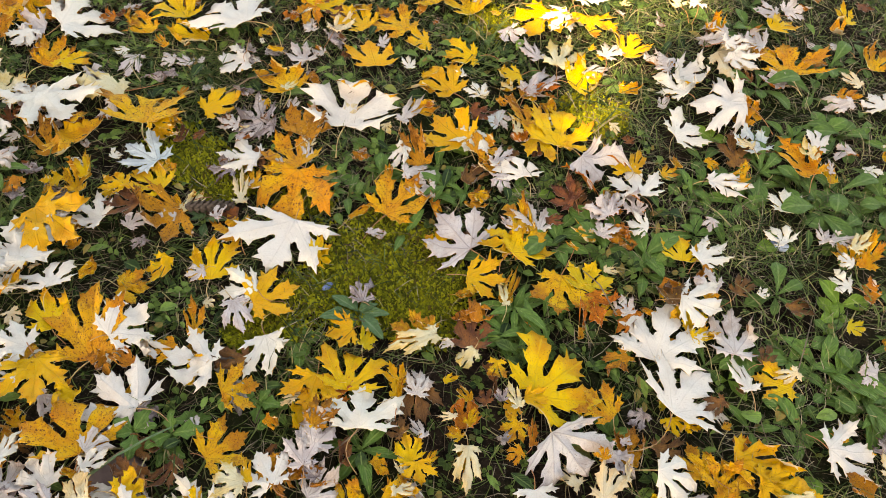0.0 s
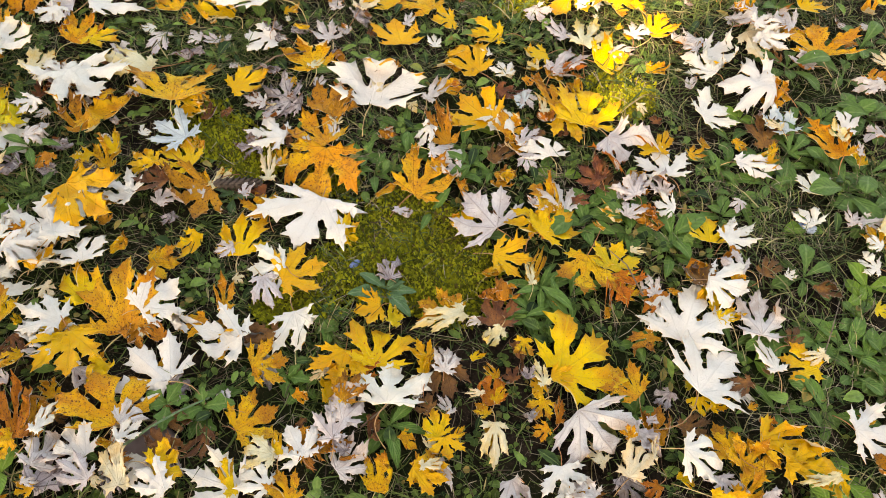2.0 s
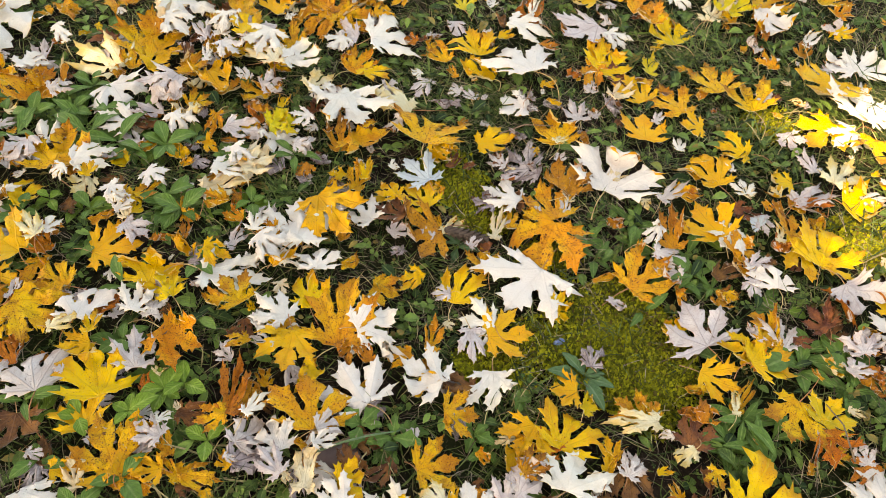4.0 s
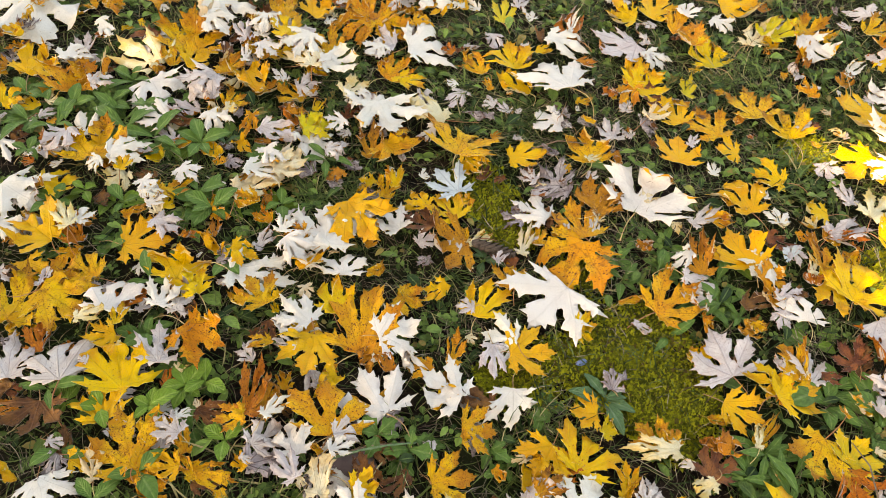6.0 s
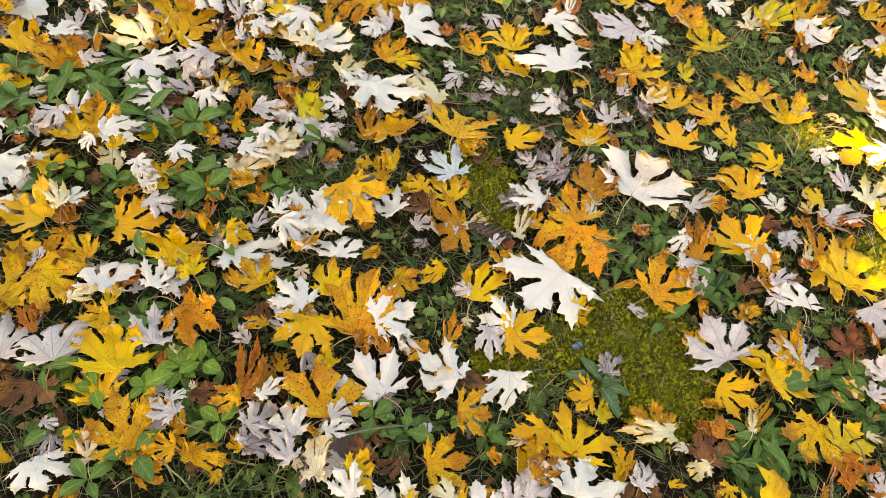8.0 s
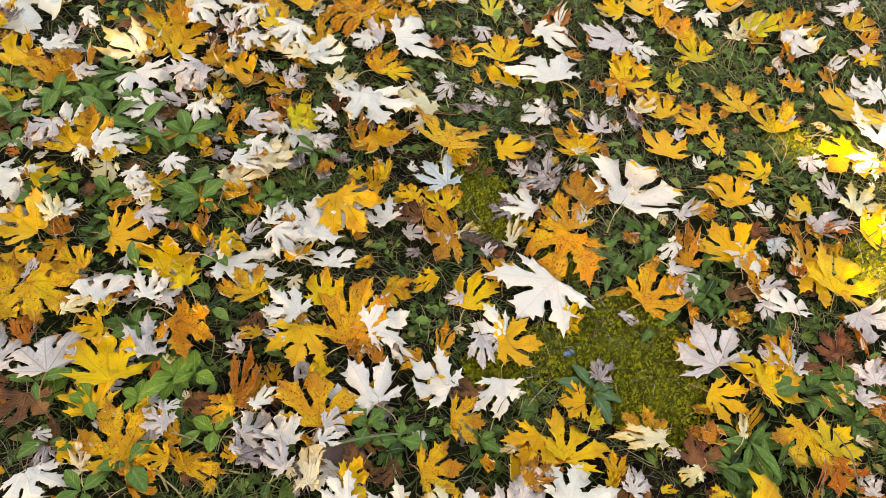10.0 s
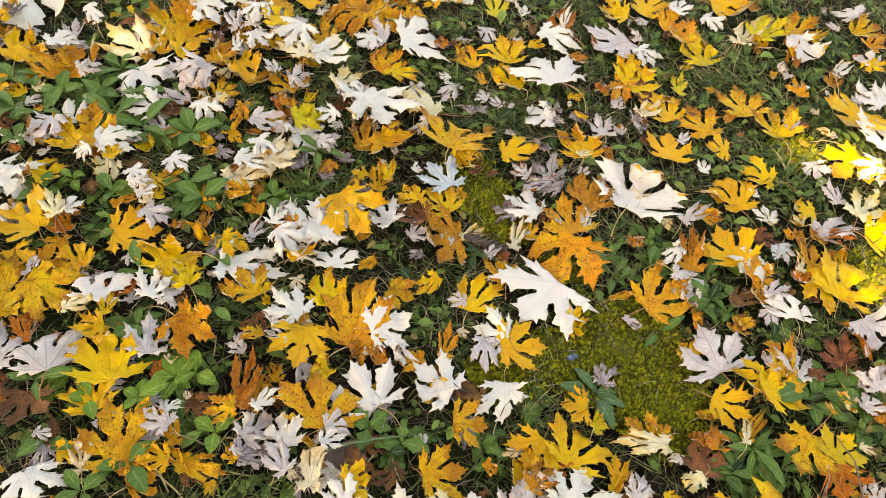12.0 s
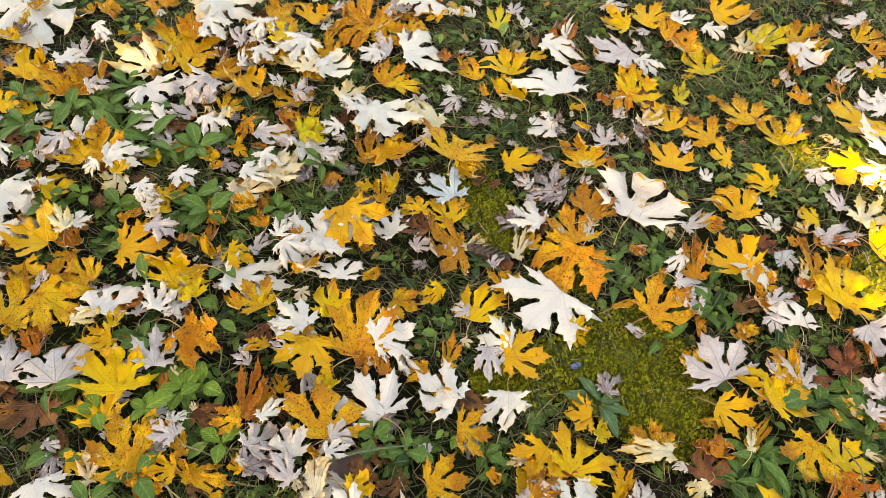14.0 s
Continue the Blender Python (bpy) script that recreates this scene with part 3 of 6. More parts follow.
leaf("yellow", -0.607, 1.039, -124, 0.053, 0.59)
leaf("white", -0.675, 1.245, 15, 0.055, 0.42)
leaf("lime", -0.160, 1.598, 6, 0.115, 0.46)
leaf("mauve", -0.139, 1.671, -13, 0.069, 0.51)
leaf("orange", -0.164, 1.402, 54, 0.082, 0.70, curl=0.5)
leaf("yellow", -0.098, 1.432, 23, 0.097, 1.00)
leaf("yellow", -0.053, 1.367, 72, 0.108, 0.85, curl=0.5)
leaf("rust", 0.011, 1.584, 12, 0.131, 0.53, curl=0.7)
leaf("white", 0.005, 1.609, -5, 0.075, 0.23, curl=0.6)
leaf("white", -0.045, 1.575, -100, 0.121, 0.65)
leaf("mauve", 0.170, 1.626, 136, 0.125, 1.00)
leaf("white", 0.032, 1.384, 40, 0.149, 1.15, stalk=(0.099, 1.328))
leaf("mauve", 0.091, 1.791, -112, 0.069, 1)
leaf("yellow", 0.160, 1.709, 87, 0.090, 1.3)
leaf("yellow", 0.192, 1.735, -21, 0.121, 0.67)
leaf("mauve", 0.191, 1.630, 19, 0.063, 0.35, curl=1)
leaf("white", 0.194, 1.600, -131, 0.076, 0.75)
leaf("yellow", 0.172, 1.484, -3, 0.090, 0.58)
leaf("yellow", 0.183, 1.454, -35, 0.105, 1.00)
leaf("orange", 0.175, 1.469, 159, 0.082, 0.65)
leaf("husk", 0.028, 1.310, 29, 0.051, 0.79)
leaf("husk", 0.032, 1.194, 54, 0.042, 1.1)
leaf("white", 0.025, 1.313, 138, 0.084, 0.90)
leaf("husk", 0.051, 1.285, 63, 0.031, 1.2)
leaf("yellow", -0.060, 1.162, -66, 0.086, 0.70)
leaf("orange", 0.109, 1.203, 17, 0.107, 0.95)
leaf("cream", 0.098, 1.203, -42, 0.048, 0.44)
leaf("mauve", 0.146, 1.279, 26, 0.065, 0.73, curl=0.6)
leaf("mauve", 0.186, 1.302, 69, 0.034, 1, curl=0.6)
leaf("yellow", 0.100, 1.312, 69, 0.046, 0.65, curl=0.8)
leaf("orange", -0.167, 1.112, -2, 0.136, 1.00)
leaf("mauve", -0.199, 1.335, 167, 0.080, 0.63)
leaf("mauve", -0.120, 1.306, 74, 0.047, 0.88)
leaf("mauve", -0.083, 1.293, 62, 0.044, 0.7)
leaf("white", -0.220, 1.357, 139, 0.031, 0.94)
leaf("orange", 0.255, 1.684, -55, 0.113, 1.4)
leaf("orange", 0.306, 1.641, 25, 0.091, 0.85)
leaf("white", 0.275, 1.753, -17, 0.078, 0.69)
leaf("yellow", 0.369, 1.846, -76, 0.123, 1.2)
leaf("white", 0.347, 1.781, -114, 0.088, 0.65)
leaf("cream", 0.440, 1.703, -23, 0.132, 0.50)
leaf("orange", 0.510, 1.714, 94, 0.065, 1, curl=0.5)
leaf("lime", 0.478, 1.744, -48, 0.127, 0.60)
leaf("orange", 0.567, 1.784, -41, 0.130, 0.75)
leaf("orange", 0.619, 1.802, -123, 0.060, 1.2)
leaf("white", 0.566, 1.765, -153, 0.124, 1.15)
leaf("mauve", 0.747, 1.914, 29, 0.077, 1.1)
leaf("mauve", 0.701, 1.858, 72, 0.041, 0.78)
leaf("orange", 0.740, 1.847, -45, 0.117, 0.84, curl=0.4)
leaf("orange", 0.765, 1.801, -42, 0.079, 0.69)
leaf("lime", 0.358, 1.593, 30, 0.096, 1.15, stalk=(0.401, 1.561))
leaf("lime", 0.297, 1.471, -4, 0.083, 0.46)
leaf("yellow", 0.288, 1.376, 35, 0.091, 1.00)
leaf("orange", 0.371, 1.356, 34, 0.100, 0.90)
leaf("mauve", 0.309, 1.312, -23, 0.046, 0.48)
leaf("yellow", 0.290, 1.253, 5, 0.086, 1.20)
leaf("yellow", 0.414, 1.320, 93, 0.055, 1.3)
leaf("orange", 0.456, 1.439, 16, 0.112, 0.90)
leaf("orange", 0.532, 1.400, 20, 0.104, 1.00, curl=0.35, stalk=(0.541, 1.311))
leaf("orange", 0.587, 1.544, 23, 0.077, 0.48)
leaf("white", 0.664, 1.648, -29, 0.122, 0.4, curl=0.6)
leaf("rust", 0.650, 1.608, -35, 0.086, 0.49, curl=0.8)
leaf("mauve", 0.557, 1.609, 39, 0.061, 1, curl=0.8)
leaf("yellow", 0.759, 1.746, -139, 0.053, 1.3)
leaf("white", 0.780, 1.589, 48, 0.090, 0.90)
leaf("white", -0.970, 0.793, -105, 0.106, 1.00)
leaf("yellow", -0.890, 0.808, -42, 0.066, 1)
leaf("white", -0.925, 0.712, -100, 0.061, 0.66)
leaf("rust", -0.774, 0.711, 35, 0.080, 0.71, curl=0.5)
leaf("white", -0.798, 0.730, 40, 0.056, 0.43)
leaf("cream", -0.782, 0.749, 13, 0.041, 0.56)
leaf("yellow", -0.811, 0.699, 70, 0.106, 1.00, stalk=(-0.780, 0.680))
leaf("orange", -0.701, 0.654, 73, 0.077, 1.00)
leaf("yellow", -0.698, 0.733, -64, 0.093, 1.10, stalk=(-0.749, 0.735))
leaf("mauve", -0.681, 0.856, 145, 0.034, 1)
leaf("white", -0.684, 0.813, -44, 0.042, 0.65)
leaf("mauve", -0.660, 0.799, -96, 0.048, 0.64)
leaf("yellow", -0.571, 0.687, 8, 0.099, 1.05, stalk=(-0.539, 0.623))
leaf("yellow", -0.518, 0.668, 51, 0.078, 0.80)
leaf("yellow", -0.521, 0.764, 61, 0.092, 0.65, curl=0.8)
leaf("rust", -0.647, 0.615, -48, 0.063, 0.91, curl=0.6)
leaf("white", -0.654, 0.595, 11, 0.093, 0.95)
leaf("cream", -0.694, 0.570, -57, 0.058, 0.52, curl=0.6)
leaf("white", -0.570, 0.623, 6, 0.062, 0.90)
leaf("orange", -0.797, 0.538, 16, 0.123, 0.78)
leaf("orange", -0.776, 0.605, -105, 0.104, 1.00)
leaf("mauve", -0.785, 0.611, 5, 0.058, 0.38, curl=0.7)
leaf("yellow", -0.622, 0.572, 9, 0.050, 0.62)
leaf("cream", -0.773, 0.891, 164, 0.053, 1)
leaf("white", -0.814, 0.888, 147, 0.042, 1)
leaf("yellow", -0.767, 0.872, -1, 0.040, 0.65)
leaf("orange", -0.690, 0.862, -51, 0.079, 0.65)
leaf("white", -0.597, 0.899, 8, 0.049, 0.74)
leaf("orange", -0.621, 0.960, -35, 0.030, 1.2, curl=0.7)
leaf("rust", -0.553, 0.796, -3, 0.046, 0.61, curl=0.7)
leaf("cream", -0.561, 0.911, -70, 0.106, 0.60)
leaf("cream", -0.511, 0.997, -106, 0.074, 1.1)
leaf("orange", -0.503, 0.895, 130, 0.055, 1, curl=0.7)
leaf("mauve", -0.469, 0.793, -22, 0.068, 0.37, curl=0.9)
leaf("white", -0.346, 0.827, 15, 0.117, 0.95)
leaf("orange", -0.388, 0.843, 114, 0.045, 0.99)
leaf("yellow", -0.342, 0.943, -135, 0.136, 0.80)
leaf("white", -0.413, 0.810, -109, 0.090, 1, curl=0.5)
leaf("yellow", -0.375, 0.767, -46, 0.066, 0.69, curl=0.5)
leaf("white", -0.298, 0.779, 9, 0.066, 1.20)
leaf("white", -0.226, 0.904, 50, 0.077, 0.90)
leaf("yellow", -0.289, 0.703, 8, 0.091, 0.90)
leaf("orange", -0.193, 0.769, -102, 0.055, 1.00)
leaf("orange", -0.225, 0.642, 2, 0.147, 0.75)
leaf("white", -0.200, 0.674, -55, 0.081, 1.10)
leaf("white", -0.489, 0.727, -83, 0.126, 0.62)
leaf("orange", -0.401, 0.677, 49, 0.075, 1.00)
leaf("white", -0.320, 0.671, 66, 0.073, 1.00)
leaf("yellow", -0.503, 0.774, -101, 0.059, 0.90)
leaf("orange", -0.430, 0.665, 78, 0.045, 0.85, curl=0.7)
leaf("dead", -0.166, 0.931, 85, 0.065, 1.2)
leaf("yellow", -0.190, 0.969, 60, 0.058, 0.90)
leaf("yellow", -0.126, 0.968, 53, 0.077, 0.90)
leaf("orange", -0.276, 0.969, 6, 0.100, 0.43, curl=0.7)
leaf("yellow", -0.264, 0.998, -1, 0.061, 0.5, curl=0.6)
leaf("yellow", -0.156, 1.119, -103, 0.067, 0.80)
leaf("silver", -0.141, 1.031, 49, 0.085, 0.90, stalk=(-0.112, 0.986))
leaf("orange", -0.097, 0.920, 25, 0.054, 0.46, curl=0.8)
leaf("cream", -0.094, 0.915, -48, 0.065, 0.51, curl=0.6)
leaf("white", 0.041, 1.018, 68, 0.086, 1.00)
leaf("husk", 0.055, 1.118, 61, 0.060, 1.3)
leaf("husk", 0.075, 1.101, 76, 0.051, 1.3)
leaf("husk", -0.002, 1.001, 85, 0.047, 1)
leaf("mauve", 0.005, 1.116, 66, 0.048, 0.72)
leaf("rust", 0.115, 1.074, -30, 0.114, 0.93, curl=0.4)
leaf("rust", 0.137, 1.065, -42, 0.064, 0.7)
leaf("orange", 0.118, 0.990, 26, 0.113, 0.90)
leaf("mauve", 0.132, 1.002, -6, 0.068, 0.34, curl=0.7)
leaf("mauve", 0.084, 0.990, 23, 0.039, 0.56, curl=0.7)
leaf("white", 0.210, 1.090, -17, 0.158, 1.05, stalk=(0.185, 1.006))
leaf("orange", 0.034, 0.954, 14, 0.055, 0.59, curl=0.7)
leaf("cream", 0.005, 0.922, -5, 0.077, 0.36, curl=0.8)
leaf("orange", 0.115, 0.975, 163, 0.125, 1.10)
leaf("orange", 0.007, 0.837, 21, 0.068, 1.00)
leaf("yellow", -0.047, 0.764, -3, 0.096, 0.90, stalk=(-0.042, 0.710))
leaf("mauve", -0.055, 0.783, 101, 0.039, 0.8)
leaf("white", 0.101, 0.870, 151, 0.124, 1.25, stalk=(0.148, 0.953))
leaf("yellow", 0.124, 0.785, -72, 0.049, 1.20)
leaf("white", 0.032, 0.731, 86, 0.067, 1.20)
leaf("mauve", -0.009, 0.718, -170, 0.075, 0.61)
leaf("yellow", 0.023, 0.707, -74, 0.084, 1.10, stalk=(0.003, 0.700))
leaf("orange", 0.197, 0.867, -62, 0.057, 0.49, curl=0.8)
leaf("orange", 0.264, 0.866, -43, 0.119, 0.85, stalk=(0.217, 0.822))
leaf("mauve", 0.227, 0.834, -121, 0.049, 0.48, curl=0.8)
leaf("yellow", 0.442, 1.159, 31, 0.094, 1.00)
leaf("white", 0.470, 1.196, 17, 0.035, 0.5)
leaf("yellow", 0.596, 1.196, 91, 0.076, 0.95, stalk=(0.665, 1.185))
leaf("white", 0.498, 1.145, 16, 0.044, 1.10)
leaf("mauve", 0.592, 1.140, -64, 0.105, 0.48, curl=0.9)
leaf("rust", 0.592, 1.133, -78, 0.078, 0.71, curl=0.7)
leaf("yellow", 0.439, 1.019, 34, 0.099, 1.20)
leaf("rust", 0.347, 0.975, 5, 0.101, 0.80, curl=0.4)
leaf("white", 0.321, 1.019, 147, 0.064, 0.55)
leaf("mauve", 0.321, 1.090, -45, 0.084, 0.4)
leaf("white", 0.470, 1.047, 148, 0.075, 1.00)
leaf("orange", 0.456, 0.985, -48, 0.078, 0.77)
leaf("orange", 0.483, 0.936, 31, 0.060, 0.81, curl=0.7)
leaf("silver", 0.517, 1.063, 50, 0.027, 1.6)
leaf("orange", 0.574, 1.041, -14, 0.078, 1.00)
leaf("orange", 0.632, 1.055, 3, 0.064, 0.71, curl=0.6)
leaf("yellow", 0.590, 1.038, -175, 0.102, 0.75)
leaf("yellow", 0.619, 0.983, -22, 0.112, 1.15, stalk=(0.612, 0.944))
leaf("mauve", 0.484, 0.954, -54, 0.060, 0.56)
leaf("white", 0.535, 0.917, 5, 0.063, 1.30, stalk=(0.538, 0.872))
leaf("mauve", 0.493, 0.930, 164, 0.048, 0.8)
leaf("rust", 0.565, 1.013, 79, 0.048, 1, curl=0.8)
leaf("cream", 0.549, 1.025, 11, 0.049, 0.43, curl=0.7)
leaf("mauve", 0.309, 0.954, -91, 0.076, 0.49)
leaf("dead", -0.676, 0.429, -164, 0.081, 1.2)
leaf("mauve", -0.658, 0.463, 35, 0.118, 1.00, curl=0.2, stalk=(-0.619, 0.398))
leaf("mauve", -0.741, 0.447, 23, 0.088, 0.75, curl=0.5)
leaf("yellow", -0.615, 0.560, 114, 0.058, 0.94)
leaf("yellow", -0.561, 0.423, 38, 0.091, 0.95, stalk=(-0.540, 0.405))
leaf("mauve", -0.526, 0.531, 24, 0.079, 0.90)
leaf("yellow", -0.559, 0.475, 32, 0.119, 0.95)
leaf("orange", -0.519, 0.610, -104, 0.103, 1.00, curl=0.5)
leaf("mauve", -0.620, 0.497, 92, 0.026, 0.75)
leaf("husk", -0.601, 0.359, 168, 0.041, 1)
leaf("mauve", -0.628, 0.373, -88, 0.036, 0.56)
leaf("white", -0.613, 0.320, -136, 0.071, 1.30, stalk=(-0.630, 0.356))
leaf("cream", -0.534, 0.338, 36, 0.062, 0.47, curl=0.7)
leaf("orange", -0.488, 0.367, 39, 0.105, 0.95, stalk=(-0.473, 0.347))
leaf("orange", -0.462, 0.333, -46, 0.055, 1.2)
leaf("orange", -0.396, 0.374, 44, 0.058, 0.47, curl=0.5)
leaf("orange", -0.423, 0.408, 40, 0.072, 0.46, curl=0.6)
leaf("yellow", -0.422, 0.388, 110, 0.057, 1.00)
leaf("mauve", -0.441, 0.431, 75, 0.056, 0.81)
leaf("white", -0.456, 0.453, -43, 0.035, 0.59)
leaf("mauve", -0.385, 0.581, 78, 0.035, 0.92, curl=0.7)
leaf("rust", -0.201, 0.647, 146, 0.055, 1, curl=0.6)
leaf("rust", -0.164, 0.620, 31, 0.054, 0.67, curl=0.6)
leaf("orange", -0.368, 0.620, 131, 0.045, 0.82, curl=0.8)
leaf("mauve", -0.322, 0.616, 86, 0.053, 0.4)
leaf("white", -0.148, 0.543, 44, 0.097, 1.10, stalk=(-0.094, 0.502))
leaf("white", -0.039, 0.599, 65, 0.087, 1.00)
leaf("orange", -0.223, 0.486, 17, 0.106, 1.15)
leaf("white", -0.259, 0.447, 33, 0.072, 0.90)
leaf("rust", -0.336, 0.488, -14, 0.095, 0.50, curl=0.4)
leaf("rust", -0.356, 0.483, 6, 0.115, 0.50, curl=0.4)
leaf("orange", -0.360, 0.484, 118, 0.051, 0.75)
leaf("mauve", -0.216, 0.489, -56, 0.053, 0.90)
leaf("orange", -0.225, 0.455, 58, 0.029, 0.76, curl=0.8)
leaf("cream", -0.208, 0.396, 7, 0.078, 0.48, curl=0.8)
leaf("cream", -0.247, 0.415, -128, 0.035, 0.55, curl=0.8)
leaf("mauve", -0.245, 0.408, 54, 0.064, 0.65)
leaf("dead", -0.145, 0.442, 71, 0.051, 0.9)
leaf("yellow", -0.163, 0.414, -71, 0.060, 1.00)
leaf("mauve", -0.062, 0.498, 23, 0.047, 0.45)
leaf("orange", -0.052, 0.459, -66, 0.072, 1.00)
leaf("yellow", -0.328, 0.410, 61, 0.038, 0.55)
leaf("mauve", -0.339, 0.422, -104, 0.025, 0.47)
leaf("orange", -0.070, 0.661, 3, 0.073, 0.5, curl=0.6)
leaf("orange", -0.027, 0.552, -77, 0.061, 1.25)
leaf("white", 0.040, 0.647, -171, 0.085, 1.05, curl=0.4)
leaf("rust", 0.138, 0.517, -14, 0.064, 0.77)
leaf("rust", 0.105, 0.479, -41, 0.053, 0.85)
leaf("yellow", 0.118, 0.567, 160, 0.068, 1.20)
leaf("yellow", 0.160, 0.533, -18, 0.085, 1.1)
leaf("yellow", 0.182, 0.640, 100, 0.052, 1.3)
leaf("lime", 0.193, 0.604, -27, 0.053, 0.68, curl=0.6)
leaf("orange", 0.297, 0.603, 54, 0.065, 1, curl=0.5)
leaf("orange", 0.308, 0.617, 24, 0.036, 0.83)
leaf("cream", 0.315, 0.610, 102, 0.097, 0.4, curl=0.7)
leaf("yellow", 0.231, 0.511, -28, 0.056, 0.4)
leaf("mauve", 0.282, 0.524, 35, 0.034, 0.76)
leaf("husk", 0.202, 0.688, 5, 0.059, 0.67)
leaf("yellow", 0.355, 0.785, 49, 0.049, 1.1)
leaf("mauve", 0.403, 0.771, 35, 0.087, 1.5)
leaf("yellow", 0.493, 0.770, 85, 0.085, 0.80)
leaf("orange", 0.510, 0.787, -6, 0.085, 0.69, curl=0.7)
leaf("mauve", 0.493, 0.794, 35, 0.054, 0.36, curl=0.7)
leaf("yellow", 0.471, 0.747, -63, 0.089, 1.00)
leaf("yellow", 0.385, 0.715, -108, 0.076, 1.00)
leaf("orange", 0.439, 0.650, -27, 0.089, 0.41, curl=0.5)
leaf("cream", 0.439, 0.645, 1, 0.058, 0.31, curl=0.6)
leaf("dead", 0.360, 0.573, -17, 0.093, 0.69)
leaf("rust", 0.401, 0.632, 95, 0.064, 1.1, curl=0.9)
leaf("orange", 0.550, 0.694, 159, 0.100, 0.90, stalk=(0.591, 0.749))
leaf("rust", 0.582, 0.652, -167, 0.066, 1.5, curl=0.4)
leaf("lime", 0.584, 0.659, -29, 0.067, 1.10)
leaf("cream", 0.369, 0.570, 124, 0.055, 0.57, curl=0.7)
leaf("dead", 0.615, 0.845, 30, 0.043, 1.3)
leaf("yellow", 0.689, 1.159, -84, 0.095, 1.3)
leaf("yellow", 0.834, 1.219, -38, 0.093, 1.00)
leaf("mauve", 0.783, 1.215, -53, 0.078, 0.62)
leaf("cream", 0.675, 1.202, -32, 0.105, 0.70)
leaf("white", 0.746, 0.841, -2, 0.076, 1.3)
leaf("yellow", 0.731, 0.901, 18, 0.078, 0.52)
leaf("yellow", 0.748, 0.898, -31, 0.074, 0.4)
leaf("mauve", 0.652, 0.940, -147, 0.086, 1.2, curl=0.6, stalk=(0.63, 0.98))
leaf("dead", 0.615, 0.843, 44, 0.055, 1.2)
leaf("mauve", 0.927, 1.204, 120, 0.070, 0.88)
leaf("white", 0.928, 1.154, -108, 0.103, 1.10)
leaf("cream", 1.050, 1.214, -140, 0.100, 1.3)
leaf("orange", 1.145, 1.207, -163, 0.049, 0.99)
leaf("orange", 1.188, 1.122, -13, 0.101, 1.40, curl=0.3)
leaf("mauve", 0.910, 1.153, 36, 0.043, 1)
leaf("white", 0.930, 1.087, 35, 0.083, 0.91)
leaf("orange", 1.019, 0.994, -30, 0.112, 0.43)
leaf("white", 1.039, 1.038, 72, 0.124, 1.2, curl=0.5, stalk=(1.08, 0.97))
leaf("mauve", 1.152, 1.086, 50, 0.064, 0.91)
leaf("white", 0.868, 0.988, -76, 0.069, 1.4, stalk=(0.84, 0.93))
leaf("dead", 0.965, 0.893, -10, 0.096, 0.47)
leaf("silver", 1.017, 0.913, 9, 0.076, 0.85)
leaf("cream", 1.000, 0.917, 40, 0.040, 0.52)
leaf("orange", 0.966, 0.863, 30, 0.029, 1.2)
leaf("white", 0.887, 0.857, -106, 0.087, 0.60)
leaf("orange", 1.099, 0.840, -0, 0.109, 0.78, curl=0.8)
leaf("cream", 1.111, 0.873, 2, 0.060, 0.35, curl=0.7)
leaf("white", 1.137, 0.907, -33, 0.089, 0.54)
leaf("orange", 1.139, 0.824, 2, 0.062, 0.72, curl=0.6)
leaf("mauve", 1.131, 0.836, -11, 0.037, 0.41)
leaf("orange", 1.390, 1.121, -23, 0.100, 0.63, curl=0.7)
leaf("cream", 1.334, 1.075, 32, 0.058, 0.65)
leaf("orange", 1.244, 1.027, -66, 0.071, 0.58)
leaf("white", 1.351, 1.000, 15, 0.056, 1.6)
leaf("mauve", 1.261, 1.006, 83, 0.066, 0.65)
leaf("white", 1.013, 0.768, -21, 0.062, 1.1)
leaf("orange", 0.805, 0.889, -69, 0.041, 0.86)
leaf("white", 0.738, 0.771, 66, 0.045, 1.20, stalk=(0.809, 0.759))
leaf("mauve", 0.668, 0.802, 16, 0.045, 1.2)
leaf("white", 0.635, 0.538, 14, 0.057, 0.82)
leaf("mauve", 0.646, 0.604, 10, 0.036, 0.97)
leaf("rust", 0.719, 0.651, -142, 0.059, 1.2, curl=0.6)
leaf("white", 0.662, 0.514, -32, 0.128, 1.00, stalk=(0.647, 0.472))
leaf("yellow", 0.776, 0.693, -14, 0.056, 1.50)
leaf("white", 0.797, 0.684, -65, 0.086, 0.80)
leaf("rust", 0.812, 0.665, 122, 0.051, 0.73, curl=0.6)
leaf("mauve", 0.810, 0.620, 45, 0.054, 1)
leaf("yellow", 0.747, 0.611, 5, 0.038, 0.59)
leaf("yellow", 0.757, 0.609, 156, 0.062, 0.91)
leaf("yellow", 0.736, 0.544, -86, 0.061, 0.46)
leaf("orange", 0.779, 0.605, -82, 0.036, 0.8)
leaf("mauve", 0.793, 0.501, -20, 0.097, 0.74)
leaf("white", 0.735, 0.609, -115, 0.083, 1.20)
leaf("white", 0.794, 0.437, 2, 0.076, 0.50)
leaf("white", 0.982, 0.701, 17, 0.050, 1.2)
leaf("orange", 1.087, 0.645, 19, 0.047, 1.2)
leaf("orange", 1.106, 0.634, -35, 0.085, 0.53)
leaf("cream", 1.087, 0.662, -56, 0.068, 0.43)
leaf("white", 1.075, 0.634, 49, 0.033, 0.97)
leaf("white", 1.060, 0.600, 61, 0.045, 0.84)
leaf("lime", 1.017, 0.529, -128, 0.037, 1)
leaf("mauve", 1.024, 0.436, 60, 0.037, 1.4)
